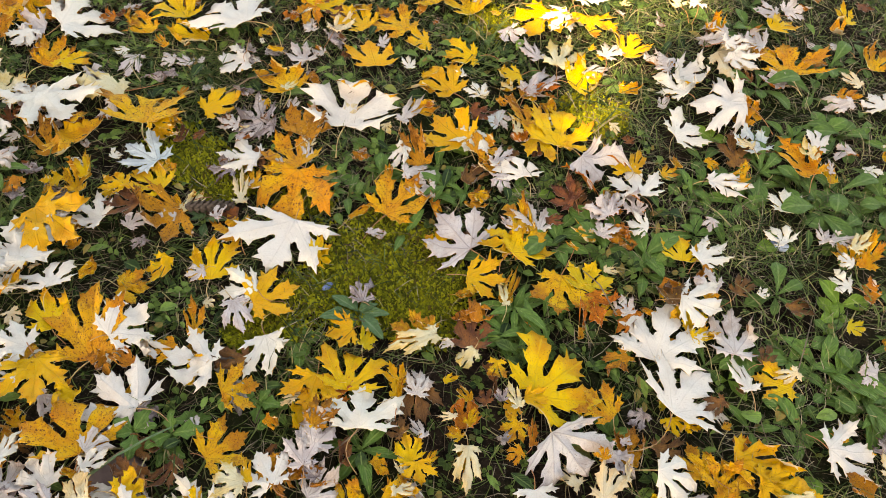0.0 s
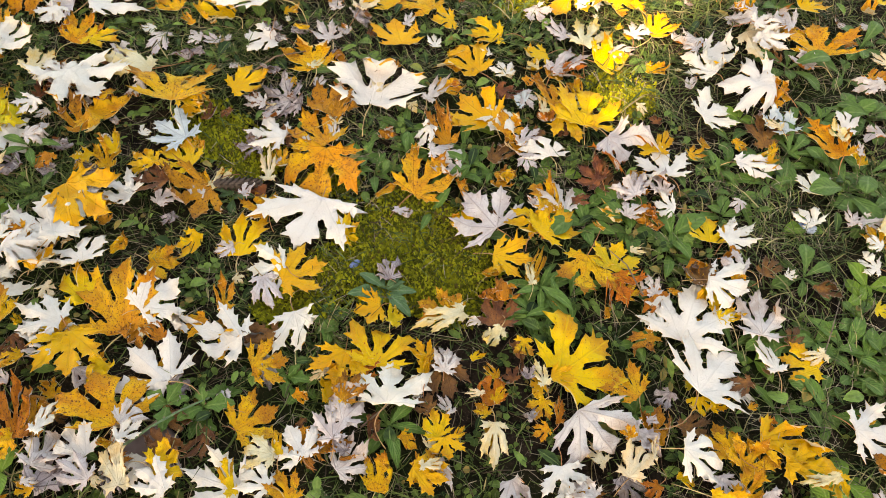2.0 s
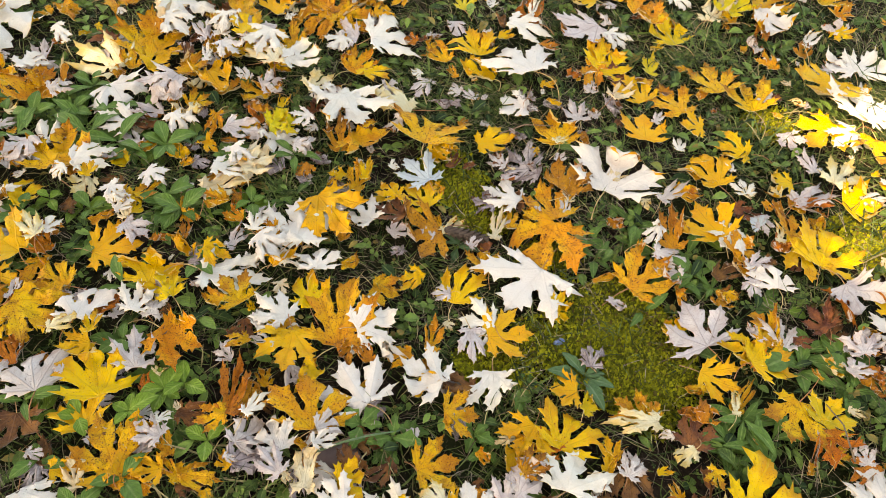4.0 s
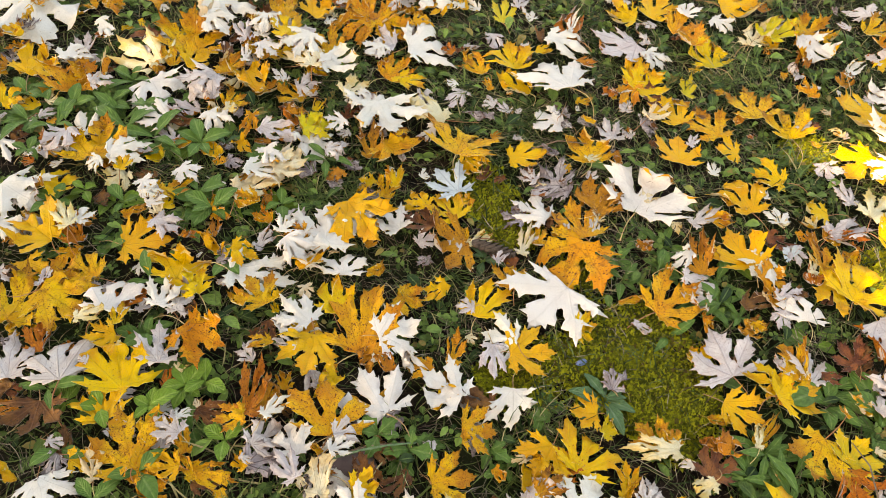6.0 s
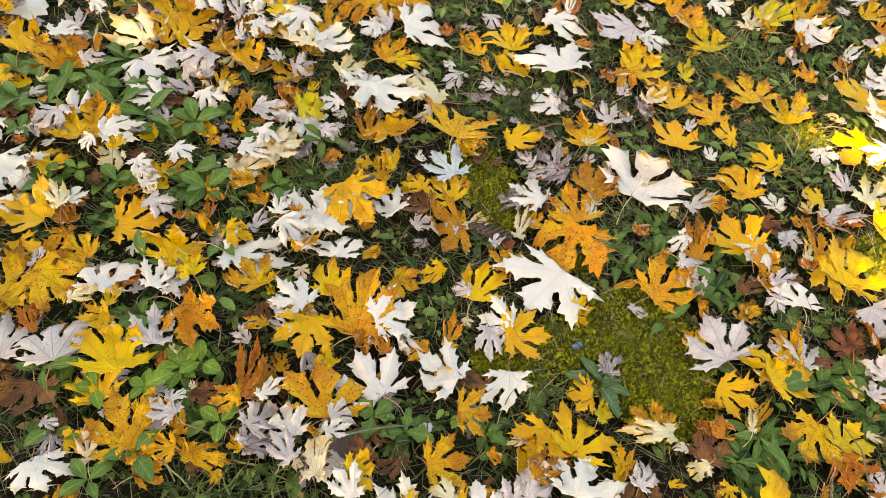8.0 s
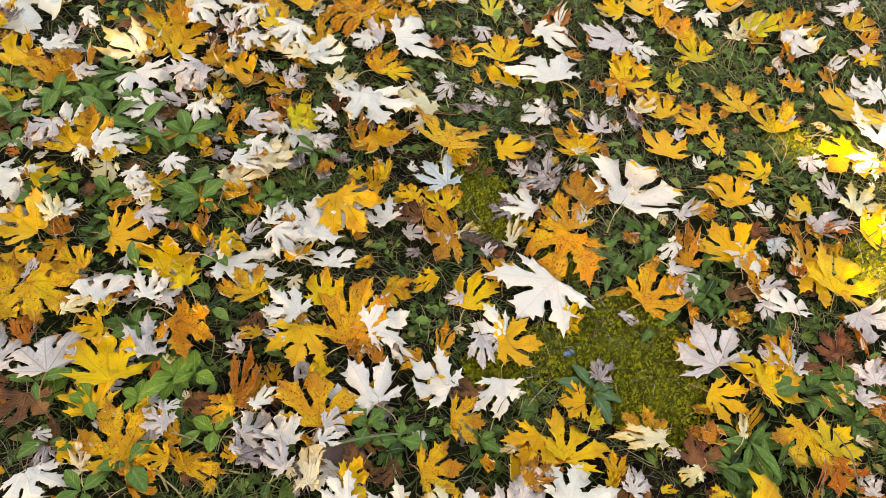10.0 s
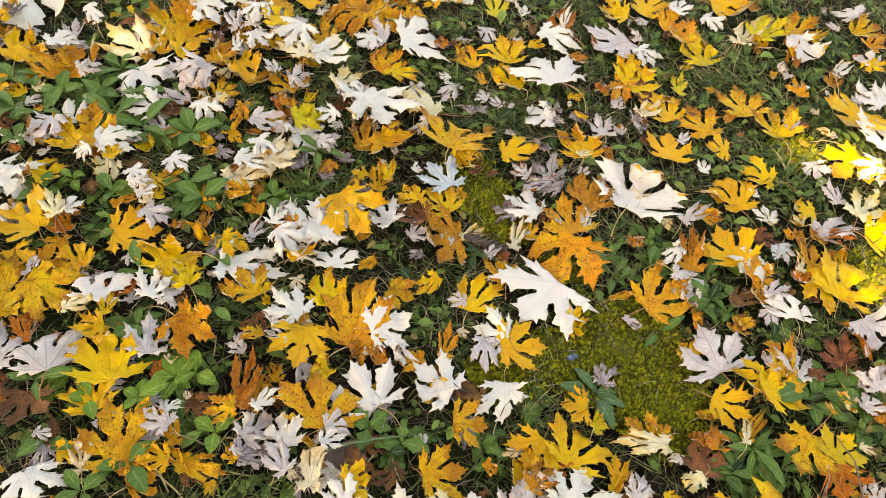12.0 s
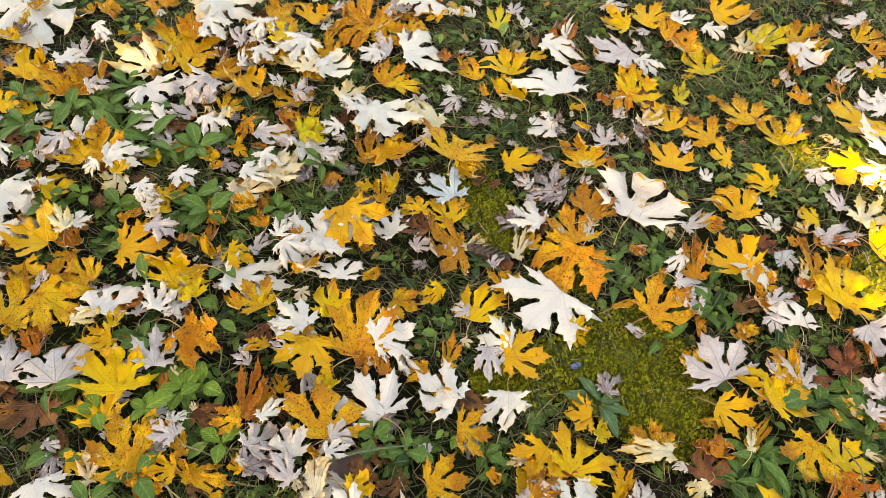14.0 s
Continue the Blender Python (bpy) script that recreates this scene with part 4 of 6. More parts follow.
leaf("rust", 1.095, 0.570, 36, 0.038, 1.3, curl=0.7)
leaf("dead", 0.843, 0.612, -51, 0.060, 0.62)
leaf("dead", 0.837, 0.480, -44, 0.047, 0.63)
leaf("dead", 0.726, 0.603, 10, 0.065, 0.94)
leaf("white", -0.046, 0.371, 64, 0.089, 0.85)
leaf("yellow", -0.056, 0.367, 13, 0.070, 0.3, curl=0.6)
leaf("white", -0.142, 0.379, 46, 0.066, 0.69)
leaf("white", 0.044, 0.403, 22, 0.058, 1.20)
leaf("cream", 0.003, 0.412, 73, 0.057, 0.75)
leaf("yellow", 0.011, 0.411, 10, 0.046, 0.44, curl=0.6)
leaf("white", -0.004, 0.368, 54, 0.058, 0.85)
leaf("orange", 0.025, 0.346, 23, 0.054, 0.84)
leaf("mauve", 0.088, 0.424, -1, 0.062, 0.72)
leaf("husk", 0.105, 0.405, 42, 0.031, 0.87)
leaf("rust", 0.118, 0.396, 104, 0.034, 0.4, curl=0.8)
leaf("orange", 0.142, 0.343, -23, 0.071, 1.1, curl=0.6)
leaf("orange", 0.207, 0.345, -29, 0.054, 0.77)
leaf("yellow", 0.198, 0.367, -124, 0.067, 0.76)
leaf("cream", 0.210, 0.365, -90, 0.045, 0.38)
leaf("yellow", 0.243, 0.408, 6, 0.047, 0.92)
leaf("yellow", 0.251, 0.405, -180, 0.038, 1.2)
leaf("orange", 0.235, 0.494, -14, 0.074, 0.31, curl=0.7, stalk=(0.23, 0.47))
leaf("mauve", 0.266, 0.507, -18, 0.046, 0.86)
leaf("mauve", 0.269, 0.442, 32, 0.037, 0.48)
leaf("dead", 0.238, 0.450, 44, 0.033, 0.96)
leaf("white", 0.172, 0.465, -13, 0.079, 1.35, stalk=(0.163, 0.402))
leaf("yellow", 0.446, 0.482, -63, 0.114, 1.10, stalk=(0.428, 0.485))
leaf("orange", 0.564, 0.430, 35, 0.068, 1.1)
leaf("mauve", 0.458, 0.418, -154, 0.108, 1.20, curl=0.2, stalk=(0.433, 0.474))
leaf("orange", 0.523, 0.361, 12, 0.025, 0.85)
leaf("cream", 0.506, 0.308, -36, 0.080, 0.6, curl=0.4)
leaf("cream", 0.547, 0.327, -22, 0.042, 0.27)
leaf("white", 0.414, 0.340, -180, 0.055, 1.2)
leaf("white", 0.398, 0.273, -3, 0.042, 0.8)
leaf("orange", 0.325, 0.407, 148, 0.057, 0.57, curl=0.6)
leaf("cream", 0.329, 0.416, 169, 0.071, 0.58, curl=0.7)
leaf("rust", 0.331, 0.445, 6, 0.068, 0.92, curl=0.6)
leaf("orange", 0.335, 0.450, -56, 0.044, 0.61, curl=0.6)
leaf("cream", 0.320, 0.462, 79, 0.032, 0.36, curl=0.6)
leaf("orange", 0.321, 0.430, 38, 0.029, 0.78)
leaf("dead", 0.373, 0.480, 20, 0.030, 0.86)
leaf("yellow", 0.416, 0.472, 127, 0.040, 1)
leaf("cream", 0.420, 0.466, 11, 0.045, 0.48, curl=0.6)
leaf("orange", 0.414, 0.444, 143, 0.041, 0.91)
leaf("orange", 0.410, 0.400, 110, 0.031, 0.85)
leaf("rust", 0.426, 0.404, -2, 0.049, 0.57, curl=0.5)
leaf("husk", 0.395, 0.476, 7, 0.024, 1)
leaf("husk", 0.387, 0.413, 37, 0.022, 1)
leaf("orange", 0.402, 0.545, 164, 0.045, 0.64)
leaf("rust", 0.550, 0.294, 118, 0.037, 0.87, curl=0.7)
leaf("yellow", 0.534, 0.255, -61, 0.036, 0.78)
leaf("husk", 0.613, 0.428, 116, 0.042, 0.88)
leaf("dead", 0.612, 0.371, -84, 0.052, 0.59)
leaf("yellow", 0.654, 0.417, 174, 0.047, 1.1)
leaf("lime", 0.651, 0.433, 31, 0.022, 1.2)
leaf("yellow", 0.669, 0.397, -73, 0.039, 0.63)
leaf("white", 0.654, 0.420, -52, 0.110, 1.30, stalk=(0.551, 0.377))
leaf("orange", 0.670, 0.326, 7, 0.049, 1.1)
leaf("orange", 0.680, 0.321, 61, 0.064, 0.66)
leaf("orange", 0.682, 0.295, -45, 0.080, 0.93)
leaf("orange", 0.665, 0.256, -56, 0.064, 0.67)
leaf("yellow", 0.620, 0.266, -110, 0.083, 0.49, curl=0.4)
leaf("white", 0.595, 0.335, -112, 0.083, 1.00, stalk=(0.560, 0.350))
leaf("yellow", 0.724, 0.338, -105, 0.121, 0.62)
leaf("yellow", 0.747, 0.297, -108, 0.081, 0.70)
leaf("yellow", 0.822, 0.270, 148, 0.047, 0.61)
leaf("cream", 0.805, 0.263, 89, 0.067, 0.26, curl=0.5)
leaf("white", 0.877, 0.330, -101, 0.086, 0.95, stalk=(0.864, 0.362))
leaf("rust", 0.923, 0.258, 39, 0.048, 1.6, curl=0.5)
leaf("yellow", 0.869, 0.436, 67, 0.071, 0.80)
leaf("cream", 0.883, 0.456, 99, 0.046, 0.53)
leaf("mauve", 0.876, 0.218, 22, 0.030, 0.78)
leaf("dead", 0.596, 0.248, 47, 0.026, 1.1)
leaf("dead", 0.750, 0.430, 105, 0.045, 0.59)
leaf("yellow", 0.704, 1.398, 144, 0.124, 0.90)
leaf("white", 0.748, 1.380, 139, 0.093, 0.80)
leaf("orange", 0.793, 1.364, 172, 0.092, 1.20)
leaf("white", 0.769, 1.420, -7, 0.119, 1.40)
leaf("white", 0.774, 1.422, -72, 0.095, 0.9)
leaf("white", 0.965, 1.461, 45, 0.058, 0.80)
leaf("mauve", 1.104, 1.477, 63, 0.072, 1.2, curl=0.5)
leaf("cream", 1.021, 1.375, 5, 0.077, 0.61)
leaf("white", 1.059, 1.365, -13, 0.143, 0.34)
leaf("orange", 1.077, 1.257, 58, 0.063, 1.2, curl=0.7, stalk=(1.07, 1.42))
leaf("mauve", 1.180, 1.526, 145, 0.077, 0.46)
leaf("mauve", 1.246, 1.319, 54, 0.058, 1.4, curl=0.6)
leaf("yellow", 1.202, 1.264, -70, 0.085, 0.86)
leaf("orange", 1.378, 1.247, 55, 0.058, 1.3, curl=0.5)
leaf("yellow", 1.405, 1.272, -10, 0.076, 0.63)
leaf("mauve", 1.077, 1.237, 72, 0.070, 0.91)
leaf("mauve", 1.161, 1.210, 46, 0.074, 1.3)
leaf("mauve", 1.341, 1.181, 36, 0.057, 0.65)
leaf("cream", 0.213, 1.363, -37, 0.082, 0.60)
leaf("yellow", 0.510, 1.262, 80, 0.084, 0.80)
leaf("white", -0.329, 0.488, -30, 0.060, 0.50)
leaf("yellow", 0.733, 1.556, 145, 0.150, 1.10, curl=0.2)
leaf("white", 0.786, 1.603, -71, 0.126, 0.90)
leaf("white", 0.938, 1.537, 84, 0.066, 0.90)
leaf("white", 1.073, 1.692, 124, 0.083, 0.90)
leaf("mauve", 0.966, 1.744, -100, 0.070, 0.90)
leaf("yellow", -0.304, 0.651, -173, 0.090, 1.10)
leaf("white", -0.213, 0.460, -56, 0.045, 0.80)
leaf("white", 1.056, 1.210, -89, 0.085, 0.50)
leaf("white", 1.072, 1.190, -156, 0.074, 0.80)
leaf("white", -0.687, 1.412, -169, 0.083, 0.80)
leaf("white", -0.565, 1.360, 175, 0.093, 0.90)
leaf("white", -0.667, 1.316, -126, 0.071, 0.80)
leaf("mauve", -0.714, 1.188, 162, 0.096, 1.00, curl=0.7)
leaf("mauve", -0.917, 0.945, 174, 0.082, 0.90, curl=0.6)
leaf("white", -0.552, 0.955, -83, 0.093, 0.65)
leaf("white", -0.682, 1.079, -131, 0.064, 0.80)
leaf("white", -0.825, 1.376, -119, 0.088, 0.80)
leaf("white", -0.679, 0.929, -115, 0.055, 0.90)
leaf("cream", -0.498, 0.964, -51, 0.073, 0.80)
leaf("white", -1.037, 1.279, -133, 0.071, 0.50)
leaf("lime", -0.483, 1.090, -57, 0.071, 0.90)
leaf("white", -0.979, 0.878, -21, 0.047, 0.60)
leaf("white", -0.413, 1.142, 144, 0.051, 0.90)
leaf("white", -0.715, 0.863, -129, 0.057, 0.70)
leaf("white", -0.782, 0.740, 8, 0.047, 0.80)
leaf("cream", -0.783, 0.723, 46, 0.074, 0.60)
leaf("mauve", -0.662, 0.795, -106, 0.062, 0.70)
leaf("white", -0.429, 0.826, 2, 0.058, 0.70)
leaf("white", -0.418, 0.814, -120, 0.069, 0.90)
leaf("white", -0.693, 0.823, -60, 0.042, 0.60)
leaf("white", -0.412, 1.419, 150, 0.061, 0.90)
leaf("mauve", -0.422, 1.051, -81, 0.051, 0.90)
leaf("white", -0.533, 1.016, -139, 0.081, 0.50)
leaf("rust", -0.097, 0.921, 120, 0.114, 1.20, curl=0.05)

# ---- spruce cone, pebble and scraps ----
def spruce_cone(x0, y0, x1, y1):
    """A dry cone lying on the ground: a core with rows of overlapping scales."""
    length, heading = math.hypot(x1 - x0, y1 - y0), math.atan2(y1 - y0, x1 - x0)
    ob = new("spruce_cone")
    z = 0.022
    ob.matrix_world = Matrix.Translation((x0, y0, z)) @ Matrix.Rotation(heading, 4, "Z")
    tagged(ob, "grey-brown dry spruce cone lying among leaves", "cone")
    widest = length * 0.11

    def girth(f):
        return widest * (0.55 + 0.75 * math.sin(math.pi * min(1, 0.18 + f * 0.82)) ** 0.8) * 0.8

    part("core", tube("core", [(length * f, 0, 0) for f in np.linspace(0.0, 1, 9)], [girth(f) * 0.72 for f in np.linspace(0, 1, 9)], CONE_SCALE, 10), ob)
    s = widest * 1.0
    verts = [(0, 0, 0), (0.5 * s, -0.55 * s, 0.12 * s), (0.5 * s, 0.55 * s, 0.12 * s), (1.1 * s, -0.42 * s, 0.22 * s), (1.1 * s, 0.42 * s, 0.22 * s), (1.35 * s, 0, 0.24 * s), (0.6 * s, 0, 0.30 * s)]
    faces = [(0, 1, 6), (0, 6, 2), (1, 3, 6), (3, 5, 6), (5, 4, 6), (4, 2, 6), (0, 2, 4, 5, 3, 1)]
    me = mesh_from("scale", verts, faces, CONE_SCALE, smooth=False)
    rows = 15
    for r in range(rows):
        f = 0.02 + 0.94 * r / rows
        for k in range(9):
            a = 2 * math.pi * (k + 0.5 * (r % 2)) / 9
            g = girth(f) * 0.66
            m = Matrix.Translation((length * f, 0, 0)) @ Matrix.Rotation(a, 4, "X") @ Matrix.Translation((0, 0, g)) @ Matrix.Rotation(-0.40 + 0.2 * math.sin(7.3 * k + 3.1 * r), 4, "Y")
            sc = part("scale", me, ob)
            sc.matrix_local = m @ Matrix.Scale(0.6 + 0.5 * g / widest, 4)


def lump(name, x, y, z, sx, sy, sz, mat, seed, label, category):
    """A small rounded stone or chip with uneven faces."""
    bm = bmesh.new()
    bmesh.ops.create_icosphere(bm, subdivisions=3, radius=1.0)
    for v in bm.verts:
        f = 1 + 0.22 * noise.noise(v.co * 1.3 + Vector((seed, 0, 0))) + 0.07 * noise.noise(v.co * 4 + Vector((0, seed, 0)))
        v.co = Vector((v.co.x * sx * f, v.co.y * sy * f, v.co.z * sz * f))
    me = bpy.data.meshes.new(name)
    bm.to_mesh(me)
    bm.free()
    me.materials.append(mat)
    me.polygons.foreach_set("use_smooth", [True] * len(me.polygons))
    ob = new(name, me)
    ob.matrix_world = pose(x, y, z, 0, 0, seed * 40)
    tagged(ob, label, category)


def twig(points, r, mat, label):
    ob = new("twig", tube("twig", points, [r * (1 - 0.5 * k / (len(points) - 1)) for k in range(len(points))], mat, 6))
    tagged(ob, label, "twig")


spruce_cone(-0.090, 0.921, -0.004, 0.913)
lump("pebble", -0.026, 0.612, 0.008, 0.016, 0.018, 0.012, STONE, 1.7, "grey rounded pebble half sunk in soil", "pebble")
lump("flat_stone", -0.180, 0.452, 0.012, 0.030, 0.045, 0.012, SLAB, 2.6, "flat purplish brown stone under leaves and stems", "stone")
lump("glass_chip", 0.146, 0.731, 0.010, 0.006, 0.011, 0.005, BLUE, 3.1, "small dull blue glass chip lying on moss", "glass chip")
lump("paper_scrap", 0.978, 0.703, 0.014, 0.014, 0.010, 0.007, PALE, 4.3, "crumpled pale blue scrap of wrapper on thatch", "scrap")
lump("blue_scrap", 0.970, 0.716, 0.016, 0.010, 0.008, 0.006, BLUE, 5.2, "crumpled blue scrap of wrapper on thatch", "scrap")
twig([(-0.215, 0.452, 0.028), (-0.17, 0.474, 0.040), (-0.13, 0.495, 0.036), (-0.09, 0.514, 0.026)], 0.0026, WEED_BLUE, "long grey-green stem lying across the weeds")
twig([(-0.21, 0.462, 0.022), (-0.16, 0.488, 0.030), (-0.11, 0.512, 0.020)], 0.0018, TWIG, "thin brown twig lying on the weeds")
twig([(0.13, 0.44, 0.02), (0.20, 0.485, 0.026), (0.27, 0.525, 0.022)], 0.0016, STRAW, "thin dry straw stem lying among leaves")
twig([(0.62, 0.60, 0.03), (0.60, 0.65, 0.05), (0.585, 0.69, 0.035)], 0.0016, STRAW, "bent dry straw stem among weeds")
twig([(0.86, 0.42, 0.02), (0.92, 0.50, 0.03), (1.0, 0.60, 0.02)], 0.0014, STRAW, "thin dry straw stem lying among weeds")
twig([(-0.02, 1.20, 0.02), (0.03, 1.23, 0.03), (0.09, 1.25, 0.02)], 0.002, TWIG, "thin brown twig lying on the soil")


# ---- weeds ----
def weed_leaf_mesh(name, rng, length, width, mat, wavy=0.1, arch=0.5, lobes=0.0, spoon=False):
    """One broad weed leaf with a stem, a keeled midrib and a wavy edge; it starts at the origin and runs along +y."""
    rows, verts, uvs, faces = 9, [], [], []
    for k in range(rows):
        f = k / (rows - 1)
        half = width * 0.5 * max(0.06, math.sin(math.pi * min(1, 0.03 + f ** 0.8 * 0.97)) ** 0.75) * (0.25 + 0.75 * min(1, f * 2.6))
        if spoon:
            half = width * 0.5 * max(0.12, math.sin(math.pi * min(1, f ** 1.9 * 0.93 + 0.02)) ** 0.8)
        if lobes:
            half *= 1 + lobes * math.sin(f * 16)
        rise = length * (0.55 * f - arch * f * f)
        for c, lift in ((-1, 0.22), (-0.5, 0.08), (0, 0.0), (0.5, 0.08), (1, 0.22)):
            wob = wavy * half * math.sin(9 * f + c * 2 + rng.uniform(0, 0.8))
            verts.append((c * half, length * f * (1 - 0.12 * f), rise + lift * half + wob))
            uvs.append((c * 0.5, f))
    for k in range(rows - 1):
        for c in range(4):
            a = k * 5 + c
            faces.append((a, a + 1, a + 6, a + 5))
    nv = len(verts)
    verts += [(x, y, z - 0.0006) for x, y, z in verts]
    faces += [tuple(v + nv for v in f[::-1]) for f in faces]
    return mesh_from(name, verts, faces, mat, uvs + uvs)


wrng = np.random.default_rng(77)
WEED_MESHES = {
    "oval": [weed_leaf_mesh("leaf", wrng, 0.055 * s, 0.024 * s, WEED, 0.1, a) for s, a in ((1, 0.5), (1.2, 0.42), (0.8, 0.6), (1.0, 0.36))],
    "strap": [weed_leaf_mesh("leaf", wrng, 0.065 * s, 0.016 * s, WEED, 0.08, a) for s, a in ((1, 0.5), (1.2, 0.42), (0.85, 0.55), (1.1, 0.4))],
    "lance": [weed_leaf_mesh("leaf", wrng, 0.080 * s, 0.022 * s, WEED, 0.1, a) for s, a in ((1, 0.5), (1.15, 0.45), (0.8, 0.56), (1.0, 0.6))],
    "bluish": [weed_leaf_mesh("leaf", wrng, 0.045 * s, 0.014 * s, WEED_BLUE, 0.1, a, 0.12) for s, a in ((1, 0.5), (1.2, 0.4), (0.8, 0.55))],
    "light": [weed_leaf_mesh("leaf", wrng, 0.050 * s, 0.026 * s, WEED_LIGHT, 0.08, a) for s, a in ((1, 0.5), (1.15, 0.42), (0.85, 0.5))],
    "spoon": [weed_leaf_mesh("leaf", wrng, 0.070 * s, 0.027 * s, WEED_GREY, 0.1, a, 0.0, True) for s, a in ((1, 0.45), (1.2, 0.5), (0.8, 0.4), (0.95, 0.56))],
    "lobed": [weed_leaf_mesh("leaf", wrng, 0.060 * s, 0.030 * s, WEED, 0.12, a, 0.3) for s, a in ((1, 0.5), (1.15, 0.42), (0.85, 0.5))],
}
WEED_WORDS = {
    "oval": "broad-leaved green weed with oval leaves", "strap": "green plantain rosette with narrow leaves", "lance": "green weed with long pointed leaves",
    "spoon": "matte green weed with spoon-shaped leaves", "bluish": "small bluish green weed rosette", "light": "fresh light green weed with rounded leaves", "lobed": "green dandelion-like weed with lobed leaves",
}


WEED_NAMES = {"oval": "broadleaf_weed", "strap": "plantain", "lance": "dock_weed", "spoon": "rosette_weed", "bluish": "bluish_weed", "light": "chickweed", "lobed": "dandelion"}


def weed(kind, x, y, count=6, size=1.0, low=1.0, lift=0.0):
    """A weed rosette: leaves set round one crown."""
    ob = new(WEED_NAMES[kind])
    ob.empty_display_size = 0.02
    z = float(ground_height(x, y)) + 0.002 + lift
    ob.matrix_world = pose(x, y, z, 0, 0, wrng.uniform(0, 360))
    tagged(ob, WEED_WORDS[kind] + ", growing from the soil", "weed", "lawn weeds")
    for k in range(count):
        me = WEED_MESHES[kind][int(wrng.integers(len(WEED_MESHES[kind])))]
        lf = part("leaf", me, ob)
        s = size * wrng.uniform(0.75, 1.2)
        lf.matrix_local = pose(0, 0, 0.002 * k, wrng.uniform(-14, 16) * low, wrng.uniform(-12, 12), 360 * k / count + wrng.uniform(-22, 22)) @ Matrix.Scale(s, 4)


MOSS_PATCHES = ((0.25, 0.76, 0.14), (0.13, 0.71, 0.09), (0.32, 0.67, 0.09), (0.02, 0.67, 0.06), (-0.10, 1.06, 0.09), (-0.02, 1.0, 0.07),
                (0.57, 1.38, 0.07), (0.73, 1.08, 0.08), (0.12, 0.90, 0.07))
weed("strap", 0.384, 0.924, 9, 0.98)
weed("strap", 0.420, 0.905, 6, 0.7)
weed("strap", 0.453, 0.642, 13, 0.9)
weed("strap", 0.475, 0.60, 9, 0.78)
weed("strap", 0.43, 0.60, 8, 0.7)
weed("oval", 0.183, 0.974, 5, 0.84)
weed("strap", 0.20, 0.93, 6, 0.86)
weed("oval", 0.27, 0.971, 6, 0.84)
weed("oval", 0.31, 0.965, 5, 0.68)
weed("bluish", 0.192, 0.673, 9, 1.25)
weed("bluish", -0.06, 0.90, 8, 0.9)
weed("lobed", -0.489, 0.54, 6, 0.91)
weed("lobed", -0.46, 0.52, 4, 0.68)
weed("oval", -0.883, 1.082, 5, 0.99)
weed("oval", -0.75, 1.034, 5, 1.06)
weed("oval", -0.71, 1.02, 4, 0.91)
weed("light", -0.646, 0.443, 5, 0.7)
weed("lobed", 0.025, 0.538, 6, 0.6)
weed("lobed", 0.05, 0.52, 4, 0.68)
weed("oval", 0.581, 0.802, 4, 1.14)
weed("oval", 0.655, 0.776, 5, 1.22)
weed("oval", 0.717, 0.721, 7, 1.14)
weed("light", 1.034, 0.574, 3, 1.22)
weed("lobed", 0.82, 0.506, 6, 0.91)
weed("strap", 0.172, 0.44, 8, 1.01)
weed("light", 0.797, 0.236, 6, 1.14)
weed("light", 0.84, 0.26, 5, 0.99)
weed("oval", -1.04, 0.987, 5, 0.99)
weed("oval", -0.591, 0.874, 6, 0.99)
weed("light", -0.56, 0.88, 4, 0.91)
weed("spoon", 1.103, 1.103, 7, 1.06)
weed("spoon", 1.011, 0.875, 8, 1.14)
weed("spoon", 1.148, 0.809, 8, 1.14)
weed("lobed", -0.108, 0.484, 7, 0.5)
weed("lobed", -0.07, 0.52, 7, 0.45)
weed("lobed", -0.14, 0.54, 7, 0.5)
weed("spoon", 1.22, 0.95, 7, 1.06)
weed("spoon", 1.10, 0.72, 7, 0.99)
weed("strap", 0.99, 0.38, 7, 1.01)
weed("spoon", 1.30, 1.15, 7, 0.99)
weed("light", 0.95, 0.98, 5, 0.84)
weed("spoon", 0.896, 0.492, 4, 0.86)
weed("spoon", 0.932, 0.423, 4, 0.86)
weed("spoon", 1.081, 0.82, 4, 0.86)
weed("spoon", 0.911, 0.922, 4, 0.86)
weed("spoon", 1.219, 1.067, 4, 0.86)
weed("spoon", 1.386, 1.149, 4, 0.86)
weed("spoon", 1.15, 0.7, 4, 0.86)
weed("spoon", 1.06, 0.95, 4, 0.86)
weed("spoon", 0.75, 0.5, 4, 0.86)
weed("spoon", 1.0, 0.44, 4, 0.86)
weed("spoon", -1.04, 0.99, 4, 0.86)
weed("spoon", -0.626, 0.849, 4, 0.86)
weed("spoon", -0.829, 0.666, 4, 0.86)
weed("spoon", -1.028, 1.073, 4, 0.86)
weed("spoon", -1.2, 1.3, 4, 0.86)
weed("oval", -0.58, 0.58, 5, 0.85)
weed("oval", -0.438, 0.453, 5, 0.85)
weed("oval", -1.148, 1.349, 5, 0.85)
weed("oval", -0.959, 1.344, 5, 0.85)
weed("oval", 0.829, 0.753, 5, 0.85)
weed("oval", -0.5, 0.88, 5, 0.85)
weed("spoon", -1.05, 1.00, 4, 1.35)
weed("oval", -0.957, 1.045, 4, 1.45)
weed("oval", -0.92, 1.075, 4, 1.45)
weed("strap", -0.86, 1.04, 5, 1.4)
weed("oval", -0.75, 1.02, 3, 1.5)
weed("light", -0.69, 1.02, 4, 1.4)
weed("light", -0.86, 0.79, 3, 1.1)
weed("light", -0.77, 0.83, 3, 1.2)
weed("oval", -0.61, 0.875, 4, 1.35)
weed("light", -0.475, 0.90, 3, 1.15)
